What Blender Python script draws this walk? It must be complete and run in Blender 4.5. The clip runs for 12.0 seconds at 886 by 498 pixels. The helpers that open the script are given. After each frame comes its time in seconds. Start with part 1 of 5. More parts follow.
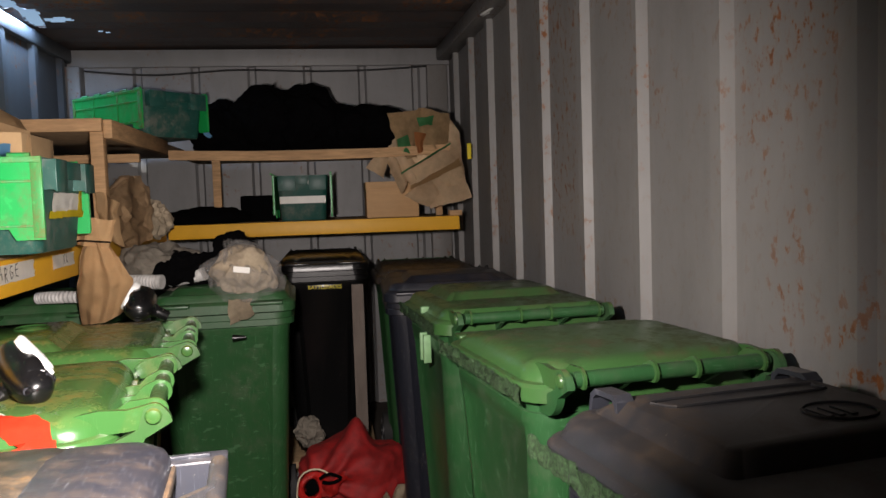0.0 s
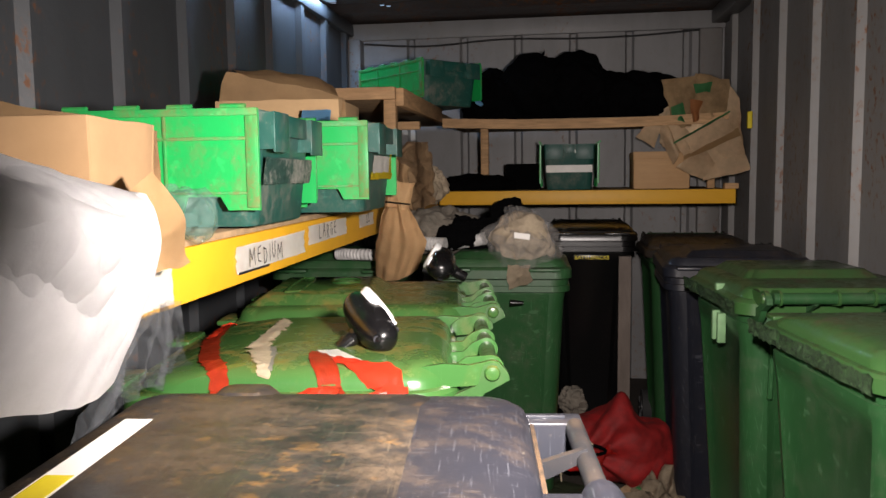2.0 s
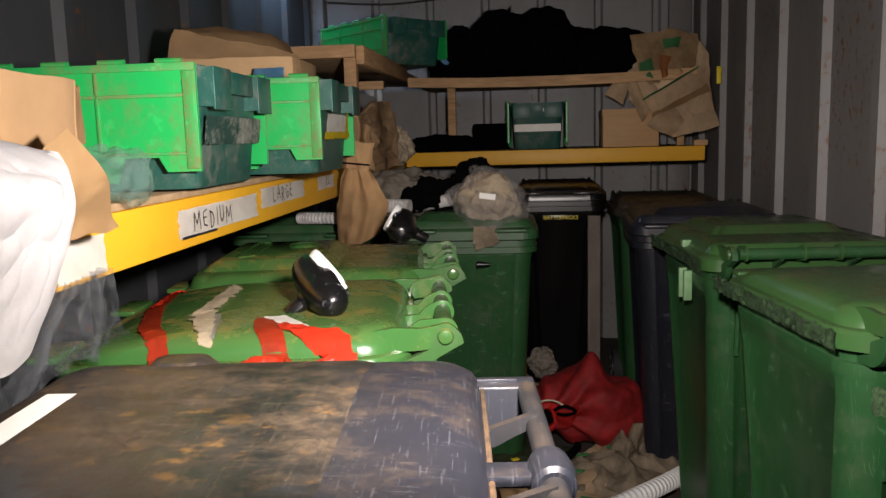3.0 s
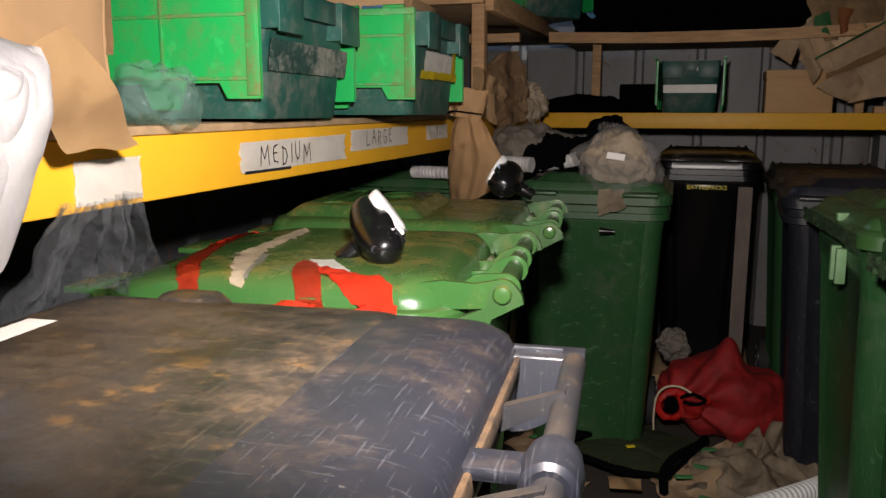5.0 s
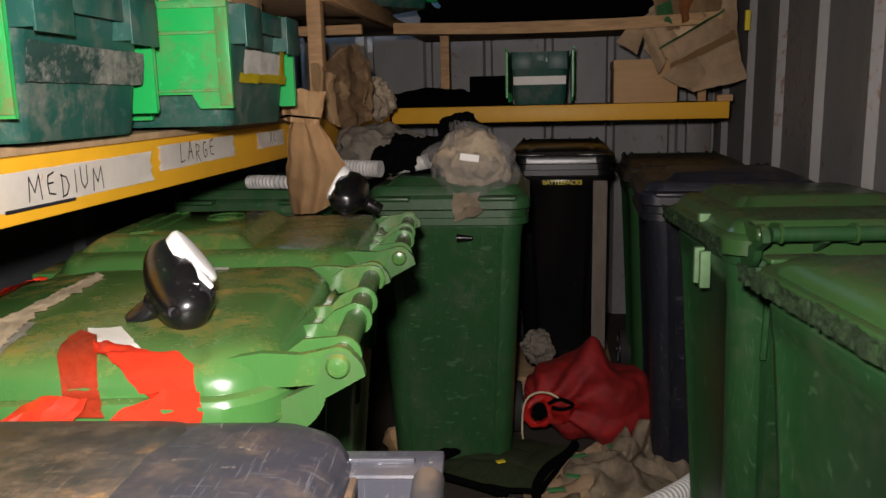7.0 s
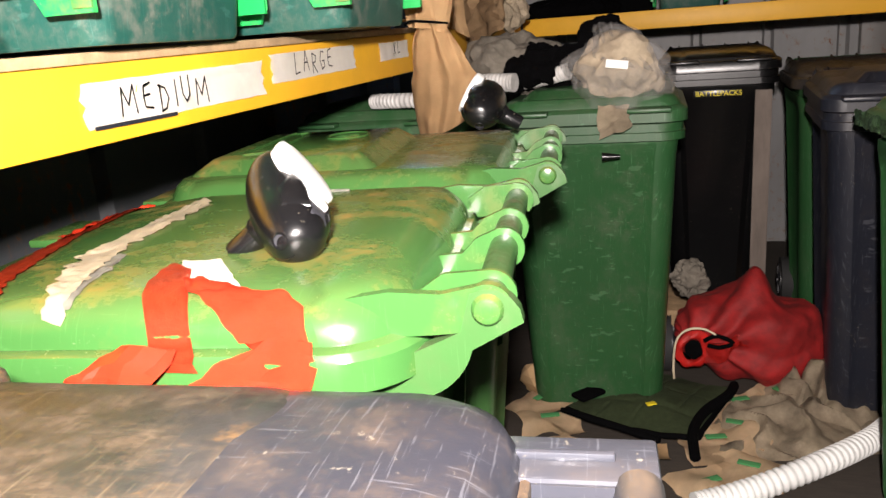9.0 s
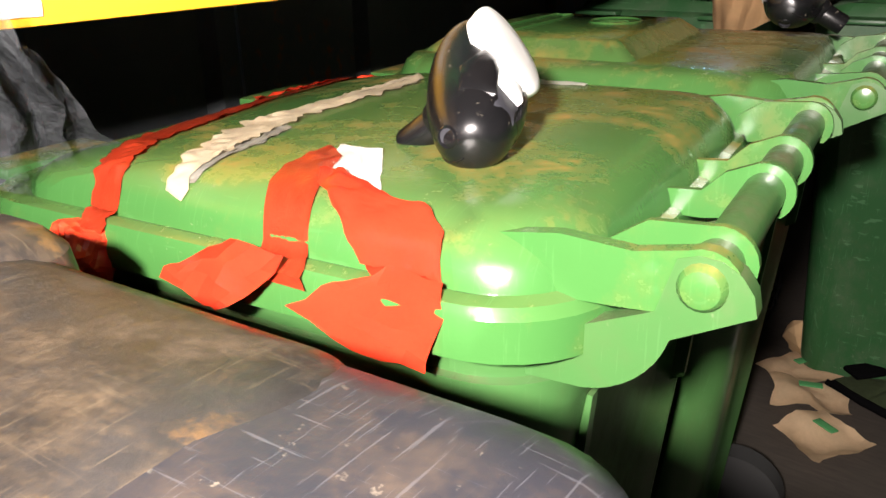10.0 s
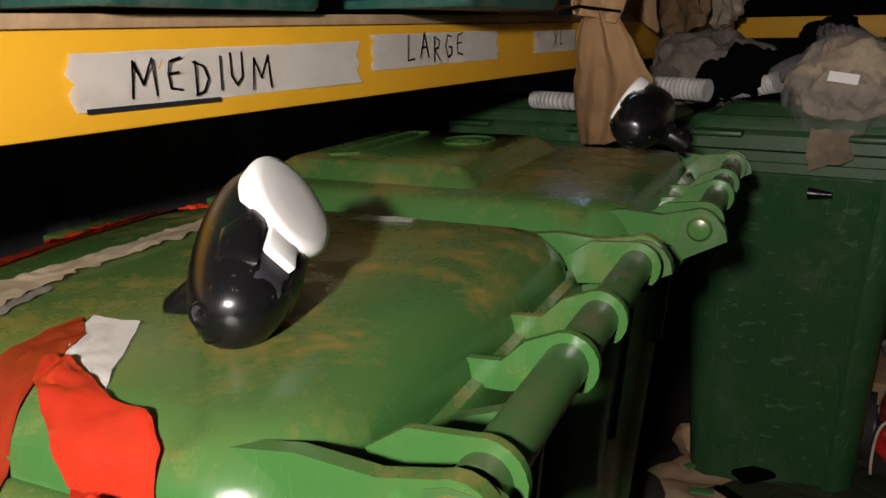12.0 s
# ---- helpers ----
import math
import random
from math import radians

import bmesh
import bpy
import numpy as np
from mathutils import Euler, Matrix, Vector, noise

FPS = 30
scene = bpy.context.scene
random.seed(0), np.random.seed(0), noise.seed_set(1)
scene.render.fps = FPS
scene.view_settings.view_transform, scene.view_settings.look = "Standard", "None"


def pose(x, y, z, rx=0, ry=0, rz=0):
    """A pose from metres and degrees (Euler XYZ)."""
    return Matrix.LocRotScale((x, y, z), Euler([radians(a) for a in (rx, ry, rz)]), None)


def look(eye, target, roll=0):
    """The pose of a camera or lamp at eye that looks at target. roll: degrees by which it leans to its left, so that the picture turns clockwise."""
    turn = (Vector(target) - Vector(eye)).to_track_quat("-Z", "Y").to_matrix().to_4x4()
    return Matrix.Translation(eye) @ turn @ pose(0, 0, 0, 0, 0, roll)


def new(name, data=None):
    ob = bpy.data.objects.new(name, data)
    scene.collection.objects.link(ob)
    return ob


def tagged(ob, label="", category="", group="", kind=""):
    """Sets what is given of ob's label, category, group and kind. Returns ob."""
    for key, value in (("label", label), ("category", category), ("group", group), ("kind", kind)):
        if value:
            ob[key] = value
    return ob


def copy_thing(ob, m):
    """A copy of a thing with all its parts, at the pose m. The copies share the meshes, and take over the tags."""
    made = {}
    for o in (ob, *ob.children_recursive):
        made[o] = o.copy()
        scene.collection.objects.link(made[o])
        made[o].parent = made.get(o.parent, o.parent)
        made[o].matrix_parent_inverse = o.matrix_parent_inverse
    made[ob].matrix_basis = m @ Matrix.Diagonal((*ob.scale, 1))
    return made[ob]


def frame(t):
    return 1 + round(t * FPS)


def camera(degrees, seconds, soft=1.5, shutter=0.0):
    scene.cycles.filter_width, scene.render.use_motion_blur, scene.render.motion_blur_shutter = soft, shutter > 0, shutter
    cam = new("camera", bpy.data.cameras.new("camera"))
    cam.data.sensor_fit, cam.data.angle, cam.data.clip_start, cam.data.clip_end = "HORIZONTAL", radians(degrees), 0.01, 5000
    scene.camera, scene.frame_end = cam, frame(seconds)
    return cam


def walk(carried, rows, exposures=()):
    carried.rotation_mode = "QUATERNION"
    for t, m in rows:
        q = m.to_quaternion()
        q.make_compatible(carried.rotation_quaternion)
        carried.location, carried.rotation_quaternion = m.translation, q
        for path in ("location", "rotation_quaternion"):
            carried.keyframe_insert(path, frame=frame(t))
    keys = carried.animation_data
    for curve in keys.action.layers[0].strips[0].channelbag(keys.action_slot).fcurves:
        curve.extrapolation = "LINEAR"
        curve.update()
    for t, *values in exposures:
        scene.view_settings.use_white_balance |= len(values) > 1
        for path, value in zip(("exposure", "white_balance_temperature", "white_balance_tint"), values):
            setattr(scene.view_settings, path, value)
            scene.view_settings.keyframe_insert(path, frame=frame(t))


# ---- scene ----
cam = camera(58.5, 12.0)
PATH = [
    (0, (0.782, 0.384, 1.379), (1.06, 2.36, 1.253), -1.9),
    (0.5, (0.714, 0.41, 1.379), (0.718, 2.405, 1.232), -1.7),
    (1, (0.644, 0.415, 1.386), (0.352, 2.389, 1.253), -2.0),
    (1.5, (0.619, 0.416, 1.378), (0.295, 2.384, 1.225), -1.2),
    (2, (0.589, 0.417, 1.37), (0.295, 2.387, 1.186), -0.7),
    (2.5, (0.591, 0.43, 1.365), (0.263, 2.39, 1.137), -0.5),
    (3, (0.625, 0.484, 1.354), (0.389, 2.451, 1.079), -1.6),
    (3.5, (0.643, 0.571, 1.339), (0.13, 2.484, 1.064), -1.9),
    (3.7, (0.656, 0.597, 1.329), (0.067, 2.486, 1.037), -1.1),
    (5.3, (0.741, 0.754, 1.281), (0.125, 2.62, 0.912), 0.1),
    (5.5, (0.705, 0.809, 1.283), (0.152, 2.689, 0.882), 0.4),
    (6, (0.639, 0.917, 1.301), (0.17, 2.827, 0.939), -0.9),
    (6.5, (0.643, 0.935, 1.303), (0.147, 2.833, 0.913), -2.4),
    (7, (0.712, 0.936, 1.319), (0.431, 2.881, 0.949), -1.3),
    (7.2, (0.726, 0.941, 1.312), (0.538, 2.898, 0.947), -0.6),
    (8.8, (0.647, 1.072, 1.275), (0.239, 2.966, 0.777), -5.4),
    (9, (0.633, 1.144, 1.257), (0.043, 2.982, 0.731), -4.3),
    (9.5, (0.621, 1.305, 1.234), (-0.413, 2.88, 0.562), -1.5),
    (10, (0.61, 1.356, 1.213), (-0.556, 2.803, 0.474), -1.2),
    (10.5, (0.602, 1.408, 1.238), (-0.564, 2.9, 0.594), 0.7),
    (11, (0.588, 1.44, 1.229), (-0.602, 2.942, 0.656), 0.4),
    (11.5, (0.588, 1.457, 1.227), (-0.625, 2.944, 0.664), -0.9),
    (12, (0.636, 1.487, 1.244), (-0.392, 3.119, 0.716), -0.7),
]
EXPOSURES = [(0, 0.2), (0.5, -0.1), (1.0, 0.05), (1.5, 0.15), (2.0, 0.05), (2.5, -0.1), (3.0, -0.4), (3.5, -0.2), (5.5, -0.65), (6.5, -0.2), (7.0, -0.4), (9.0, 1.0), (9.5, 0.9), (10.0, 0.75), (10.5, -0.1), (11.0, -0.25), (11.5, -0.4), (12, -0.85)]
walk(cam, [(t, look(eye, target, roll)) for t, eye, target, roll in PATH], EXPOSURES)

# ---- world and lights ----
world = bpy.data.worlds.new("world")
scene.world = world
world.use_nodes = True
wt = world.node_tree
sky = wt.nodes.new("ShaderNodeTexSky")
sky.sky_type = "NISHITA"
sky.sun_disc = False
sky.sun_elevation, sky.sun_rotation = radians(40), radians(200)
wt.links.new(sky.outputs[0], wt.nodes["Background"].inputs[0])
wt.nodes["Background"].inputs[1].default_value = 0.09

sun = new("sun", bpy.data.lights.new("sun", "SUN"))
sun.data.energy, sun.data.angle, sun.data.color = 2.5, radians(0.5), (1.0, 0.95, 0.88)
sun.matrix_world = look((0, 0, 20), (1.5, 8.0, 10), 0)

# the lamp that the visitor carries, where it is held for most of the walk
hand_lamp = new("hand_lamp", bpy.data.lights.new("hand_lamp", "SPOT"))
hand_lamp.data.energy, hand_lamp.data.color = 205, (1.0, 0.895, 0.85)
hand_lamp.data.spot_size, hand_lamp.data.spot_blend, hand_lamp.data.shadow_soft_size = radians(152), 1.0, 0.03
hand_lamp.matrix_world = look((0.66, 1.0, 1.43), (0.36, 2.6, 1.12))


# daylight in the rusted gap between roof and side wall
gap_light = new("gap_light", bpy.data.lights.new("gap_light", "AREA"))
gap_light.data.shape, gap_light.data.size, gap_light.data.size_y = "RECTANGLE", 0.09, 0.6
gap_light.data.energy, gap_light.data.color = 13, (0.45, 0.66, 1.0)
gap_light.matrix_world = pose(-0.745, 4.78, 2.43, 0, 12, 0)


# ---- materials ----
class Nodes:
    def __init__(self, name):
        self.mat = bpy.data.materials.new(name)
        self.mat.use_nodes = True
        self.tree = self.mat.node_tree
        self.bsdf = self.tree.nodes["Principled BSDF"]
        self.coord = self.tree.nodes.new("ShaderNodeTexCoord")
        self.mapping = None

    def node(self, kind, **inputs):
        n = self.tree.nodes.new(kind)
        for key, value in inputs.items():
            n.inputs[key.replace("_", " ")].default_value = value
        return n

    def link(self, a, b):
        self.tree.links.new(a, b)

    def place(self, stretch=(1, 1, 1), space="Object", turn=0.0):
        m = self.node("ShaderNodeMapping")
        m.inputs["Scale"].default_value = stretch
        m.inputs["Rotation"].default_value = (0.3 * turn, 0.2 * turn, turn)
        self.link(self.coord.outputs[space], m.inputs["Vector"])
        return m.outputs["Vector"]

    def noise(self, scale, detail=5.0, rough=0.6, stretch=(1, 1, 1), turn=0.0):
        n = self.node("ShaderNodeTexNoise", Scale=scale, Detail=detail, Roughness=rough)
        self.link(self.place(stretch, "Object", turn), n.inputs["Vector"])
        return n.outputs["Fac"]

    def ramp(self, value, low, high, to_low=0.0, to_high=1.0):
        r = self.node("ShaderNodeMapRange")
        r.inputs["From Min"].default_value, r.inputs["From Max"].default_value = low, high
        r.inputs["To Min"].default_value, r.inputs["To Max"].default_value = to_low, to_high
        self.link(value, r.inputs["Value"])
        return r.outputs["Result"]

    def mix(self, fac, a, b):
        m = self.tree.nodes.new("ShaderNodeMix")
        m.data_type = "RGBA"
        for socket, value in ((m.inputs["Factor"], fac), (m.inputs["A"], a), (m.inputs["B"], b)):
            if isinstance(value, (tuple, float, int)):
                socket.default_value = (*value, 1.0) if isinstance(value, tuple) else value
            else:
                self.link(value, socket)
        return m.outputs["Result"]

    def times(self, a, b):
        m = self.tree.nodes.new("ShaderNodeMath")
        m.operation = "MULTIPLY"
        self.link(a, m.inputs[0])
        if isinstance(b, float):
            m.inputs[1].default_value = b
        else:
            self.link(b, m.inputs[1])
        return m.outputs[0]

    def bump(self, value, strength, distance):
        b = self.node("ShaderNodeBump", Strength=strength, Distance=distance)
        self.link(value, b.inputs["Height"])
        self.link(b.outputs["Normal"], self.bsdf.inputs["Normal"])

    def upward(self):
        """1 on faces that look up, where dust settles."""
        g = self.tree.nodes.new("ShaderNodeNewGeometry")
        s = self.tree.nodes.new("ShaderNodeSeparateXYZ")
        self.link(g.outputs["Normal"], s.inputs[0])
        return self.ramp(s.outputs["Z"], 0.5, 0.95)

    def color(self, value):
        if isinstance(value, tuple):
            self.bsdf.inputs["Base Color"].default_value = (*value, 1.0)
        else:
            self.link(value, self.bsdf.inputs["Base Color"])

    def rough(self, value):
        if isinstance(value, float):
            self.bsdf.inputs["Roughness"].default_value = value
        else:
            self.link(value, self.bsdf.inputs["Roughness"])


def plastic(name, base, dirt, dirt_low=0.5, dirt_high=0.75, gloss=0.38, amount=0.8, scratches=0.1, side=0.2):
    n = Nodes(name)
    tone = n.mix(n.noise(3.0), tuple(c * 0.8 for c in base), tuple(min(c * 1.2, 1) for c in base))
    patches = n.ramp(n.noise(5.0, 9.0, 0.72, (1.1, 1, 1)), dirt_low, dirt_high, 0.0, amount)
    smears = n.ramp(n.noise(13.0, 10.0, 0.76, (1.4, 1, 1)), 0.44, 0.56, 0.08, 1.0)
    grain = n.ramp(n.noise(70.0, 6.0, 0.75), 0.3, 0.62, 0.45, 1.0)
    dust = n.times(n.times(patches, smears), n.times(grain, n.ramp(n.upward(), 0, 1, side, 1.0)))
    film = n.times(n.ramp(n.noise(2.2, 6.0), 0.35, 0.7, 0.0, 0.24 * amount), n.upward())
    fine = n.ramp(n.noise(14.0, 3.0, 0.6, (1.3, 34, 1.3), 0.5), 0.62, 0.655, 0.0, scratches)
    cross = n.ramp(n.noise(11.0, 3.0, 0.6, (32, 1.6, 1.6), -0.35), 0.64, 0.675, 0.0, scratches)
    chips = n.times(n.ramp(n.noise(120.0, 3.0, 0.7), 0.66, 0.72, 0.0, 0.6), n.ramp(n.noise(5.0), 0.45, 0.65))
    pale = tuple(min(c * 1.9 + 0.045, 1) for c in base)
    tone = n.mix(cross, n.mix(fine, tone, pale), pale)
    tone = n.mix(chips, tone, (0.25, 0.22, 0.17))
    tone = n.mix(film, tone, tuple(0.6 * d + 0.03 for d in dirt))
    n.color(n.mix(dust, tone, dirt))
    n.rough(n.ramp(dust, 0, 0.7, gloss, 0.8))
    n.bump(n.noise(160.0, 4.0), 0.1, 0.0015)
    return n.mat


def scuffed(name, base):
    """Dark plastic rubbed and scratched all over, brown with dried mud."""
    n = Nodes(name)
    tone = n.mix(n.ramp(n.noise(7.0, 9.0, 0.7), 0.38, 0.62), tuple(c * 0.6 for c in base), tuple(c * 1.5 for c in base))
    mud = n.times(n.ramp(n.noise(8.0, 10.0, 0.74, (1.5, 1, 1), 0.4), 0.44, 0.60, 0.0, 0.85), n.ramp(n.noise(90.0, 5.0, 0.75), 0.35, 0.6, 0.35, 1.0))
    tone = n.mix(mud, tone, (0.075, 0.05, 0.026))
    ochre = n.times(n.ramp(n.noise(21.0, 8.0, 0.7, (1.3, 1, 1), 0.2), 0.56, 0.66, 0.0, 0.7), n.ramp(n.noise(3.5, 4.0), 0.45, 0.6))
    tone = n.mix(ochre, tone, (0.2, 0.105, 0.03))
    for scale, stretch, turn in ((13.0, (1.2, 30, 1.2), 0.5), (12.0, (28, 1.5, 1.5), -0.4), (19.0, (1.5, 34, 1.5), 1.1), (10.0, (1.0, 22, 1.0), -0.9)):
        line = n.times(n.ramp(n.noise(scale, 4.0, 0.65, stretch, turn), 0.60, 0.66, 0.0, 0.3), n.ramp(n.noise(9.0, 3.0, 0.6, (1, 1, 1), turn), 0.4, 0.6))
        tone = n.mix(line, tone, (0.15, 0.115, 0.07))
    n.color(tone)
    n.rough(n.ramp(mud, 0, 0.8, 0.36, 0.75))
    n.bump(n.noise(120.0, 6.0, 0.7), 0.2, 0.002)
    return n.mat


def steel(name, base, rust_low, streaky=1.0):
    n = Nodes(name)
    tone = n.mix(n.noise(2.0, 6.0), tuple(c * 0.75 for c in base), tuple(c * 1.2 for c in base))
    grime = n.ramp(n.noise(5.0, 6.0, 0.6, (1, 1, 0.25)), 0.45, 0.8, 0.0, 0.5)
    tone = n.mix(grime, tone, tuple(c * 0.5 for c in base))
    spots = n.ramp(n.noise(34.0, 7.0, 0.66, (1, 1, 0.7)), rust_low, rust_low + 0.05)
    zone = n.ramp(n.noise(2.1, 6.0, 0.6, (1, 1, 0.6)), 0.5, 0.64)
    rust = n.times(spots, n.ramp(zone, 0, 1, 0.12, 1.0))
    hue = n.mix(n.noise(40.0), (0.06, 0.022, 0.009), (0.3, 0.11, 0.03))
    bloom = n.times(n.ramp(n.noise(34.0, 7.0, 0.66, (1, 1, 0.7)), rust_low - 0.07, rust_low + 0.02, 0.0, 0.35), zone)
    n.color(n.mix(rust, n.mix(bloom, tone, (0.2, 0.1, 0.045)), hue))
    n.rough(n.ramp(rust, 0, 1, 0.5, 0.9))
    n.bump(n.noise(30.0, 6.0), 0.25, 0.004)
    return n.mat


def fibre(name, base, low=0.7, high=1.2, scale=20.0, stretch=(1, 1, 1), rough=0.85, bump=0.3, stain=None):
    n = Nodes(name)
    tone = n.mix(n.ramp(n.noise(scale, 8.0, 0.65, stretch), 0.3, 0.7), tuple(c * low for c in base), tuple(min(c * high, 1) for c in base))
    blot = n.ramp(n.noise(4.0, 5.0), 0.5, 0.72, 0.0, 0.55)
    n.color(n.mix(blot, tone, stain if stain else tuple(c * 0.6 for c in base)))
    n.rough(rough)
    n.bump(n.noise(scale * 5, 4.0, 0.6, stretch), bump, 0.003)
    return n.mat


def plain(name, base, rough=0.6):
    n = Nodes(name)
    n.color(n.mix(n.noise(15.0), tuple(c * 0.8 for c in base), tuple(min(c * 1.15, 1) for c in base)))
    n.rough(rough)
    return n.mat


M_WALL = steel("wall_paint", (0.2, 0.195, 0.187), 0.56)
# the same wall paint with shade and bluish daylight put into its colour
M_WALL_SHADED = steel("wall_paint_shaded", (0.06, 0.066, 0.072), 0.58)
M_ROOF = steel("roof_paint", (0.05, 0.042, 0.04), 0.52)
M_BACK = steel("back_paint", (0.24, 0.238, 0.238), 0.6)
M_FLOOR = fibre("floor_board", (0.045, 0.036, 0.028), scale=12.0, stretch=(1, 8, 1))
M_GREEN = plastic("green_plastic", (0.034, 0.094, 0.026), (0.075, 0.055, 0.025), 0.42, 0.58, 0.28, 0.85)
M_MUDDY = plastic("muddy_green_plastic", (0.034, 0.108, 0.026), (0.36, 0.17, 0.035), 0.48, 0.62, 0.24, 0.72)
# for dark green bins, and for green bodies that stand in shade
M_DKGREEN_SHADED = plastic("dark_and_shaded_green_plastic", (0.018, 0.072, 0.022), (0.13, 0.13, 0.09), 0.46, 0.7, 0.42, 0.5, 0.4, 0.7)
M_GREY = plastic("grey_plastic", (0.015, 0.016, 0.019), (0.1, 0.062, 0.03), 0.42, 0.75, 0.45, 0.75)
M_BLUEGREY = plastic("blue_grey_plastic", (0.012, 0.0135, 0.02), (0.1, 0.065, 0.034), 0.48, 0.7, 0.4, 0.6, 0.5)
M_BLACK = plastic("black_plastic", (0.003, 0.003, 0.0033), (0.012, 0.01, 0.008), 0.55, 0.85, 0.28, 0.3, 0.05)
M_CRATE = plastic("crate_green", (0.012, 0.34, 0.075), (0.15, 0.11, 0.04), 0.5, 0.66, 0.36, 0.75, 0.15, 0.8)
M_CRATE_BODY = plastic("crate_teal", (0.009, 0.07, 0.055), (0.2, 0.18, 0.15), 0.46, 0.66, 0.45, 0.8, 0.3, 0.9)
M_RIB = plastic("worn_crate_green", (0.014, 0.27, 0.06), (0.16, 0.12, 0.04), 0.42, 0.58, 0.45, 0.8, 0.3, 1.0)
M_RUBBER = plain("rubber", (0.02, 0.02, 0.02), 0.8)
M_YELLOW = fibre("yellow_paint", (0.72, 0.38, 0.018), 0.9, 1.08, 8.0, rough=0.5, bump=0.15, stain=(0.6, 0.3, 0.02))
M_WOOD = fibre("pine", (0.48, 0.29, 0.14), 0.65, 1.2, 5.0, (2, 2, 14), 0.75, 0.2, stain=(0.33, 0.19, 0.09))
M_BOARD = fibre("shelf_board", (0.36, 0.24, 0.13), scale=14.0, stretch=(2, 2, 2), rough=0.85)
M_CARD = fibre("cardboard", (0.5, 0.33, 0.17), 0.88, 1.1, 9.0, rough=0.9, bump=0.1, stain=(0.42, 0.26, 0.12))
M_MUDFACE = fibre("mud_stained_paper", (0.46, 0.31, 0.16), 0.6, 1.25, 12.0, rough=0.9, bump=0.4, stain=(0.3, 0.17, 0.07))
M_PAPER = fibre("kraft_paper", (0.72, 0.54, 0.34), 0.8, 1.15, 10.0, rough=0.85, bump=0.3, stain=(0.3, 0.18, 0.09))
M_WHITE = fibre("white_cloth", (0.66, 0.65, 0.65), 0.93, 1.03, 30.0, rough=0.95, bump=0.2, stain=(0.6, 0.59, 0.57))
M_BLACKCLOTH = fibre("black_cloth", (0.002, 0.002, 0.0023), scale=60.0, rough=1.0)
M_BLACKCLOTH.node_tree.nodes["Principled BSDF"].inputs["Specular IOR Level"].default_value = 0.05
M_RED = fibre("red_plastic_net", (0.26, 0.006, 0.006), 0.5, 1.3, 18.0, rough=0.75, bump=0.5, stain=(0.14, 0.005, 0.005))
M_MOUTH = fibre("bright_red_fabric", (0.5, 0.014, 0.01), 0.6, 1.2, 30.0, rough=0.5, bump=0.4)
M_KRAFT = fibre("clean_kraft_paper", (0.62, 0.4, 0.2), 0.88, 1.1, 9.0, rough=0.85, bump=0.15, stain=(0.52, 0.32, 0.15))
M_TUBE = fibre("grubby_white_plastic", (0.56, 0.55, 0.53), 0.6, 1.15, 22.0, rough=0.5, bump=0.2, stain=(0.3, 0.28, 0.25))
M_TAPE = fibre("red_tape", (0.62, 0.045, 0.018), 0.85, 1.1, 14.0, rough=0.16, bump=0.12, stain=(0.6, 0.05, 0.02))
M_TAPE_FLAT = fibre("stuck_red_tape", (0.42, 0.04, 0.014), 0.75, 1.2, 18.0, rough=0.3, bump=0.3, stain=(0.2, 0.05, 0.02))
M_GREYTAPE = fibre("grey_tape_backing", (0.3, 0.29, 0.25), 0.7, 1.15, 20.0, rough=0.6, bump=0.1)
M_BUFF = fibre("buff_paper", (0.4, 0.255, 0.12), 0.9, 1.08, 9.0, rough=0.85, bump=0.15, stain=(0.34, 0.21, 0.09))
M_BROWN = fibre("brown_card", (0.3, 0.185, 0.09), 0.88, 1.1, 9.0, rough=0.9, bump=0.1, stain=(0.24, 0.145, 0.065))
M_PALEGREEN = fibre("worn_pale_green", (0.16, 0.3, 0.14), 0.8, 1.2, 30.0, rough=0.6, bump=0.2)
M_MASKING = fibre("masking_tape", (0.56, 0.48, 0.34), 0.7, 1.15, 20.0, rough=0.7, bump=0.1, stain=(0.55, 0.45, 0.3))
M_LABEL = fibre("paper_label", (0.82, 0.8, 0.75), 0.92, 1.05, 15.0, rough=0.6, bump=0.1, stain=(0.72, 0.68, 0.58))
M_DUSTY = scuffed("dusty_grey_plastic", (0.021, 0.019, 0.018))
M_CHIPPED = fibre("chipped_plastic", (0.022, 0.045, 0.018), 0.1, 4.5, 130.0, rough=0.8, bump=0.8, stain=(0.03, 0.05, 0.02))
M_GLOSSBLACK = plastic("gloss_black_plastic", (0.004, 0.004, 0.0045), (0.05, 0.035, 0.02), 0.62, 0.9, 0.27, 0.14, 0.03)
M_MUDEDGE = fibre("mud_caked_edge", (0.075, 0.042, 0.018), 0.4, 1.6, 40.0, rough=0.9, bump=0.6, stain=(0.03, 0.02, 0.012))
M_BRACKET = plastic("pale_grey_plastic", (0.026, 0.028, 0.036), (0.1, 0.065, 0.034), 0.52, 0.75, 0.3, 0.4, 0.4)
M_WHITEPLASTIC = plain("white_plastic", (0.78, 0.78, 0.76), 0.45)
M_OLIVE = fibre("olive_canvas", (0.055, 0.075, 0.03), 0.8, 1.2, 60.0, rough=0.95, bump=0.4)
M_CAMO = fibre("camouflage_cloth", (0.46, 0.37, 0.26), 0.45, 1.2, 14.0, rough=0.95, bump=0.4, stain=(0.2, 0.17, 0.11))
M_GREYCLOTH = fibre("grey_brown_cloth", (0.17, 0.15, 0.12), 0.6, 1.25, 25.0, rough=0.95, bump=0.4)
M_GREENPRINT = plain("green_print", (0.06, 0.24, 0.08), 0.7)
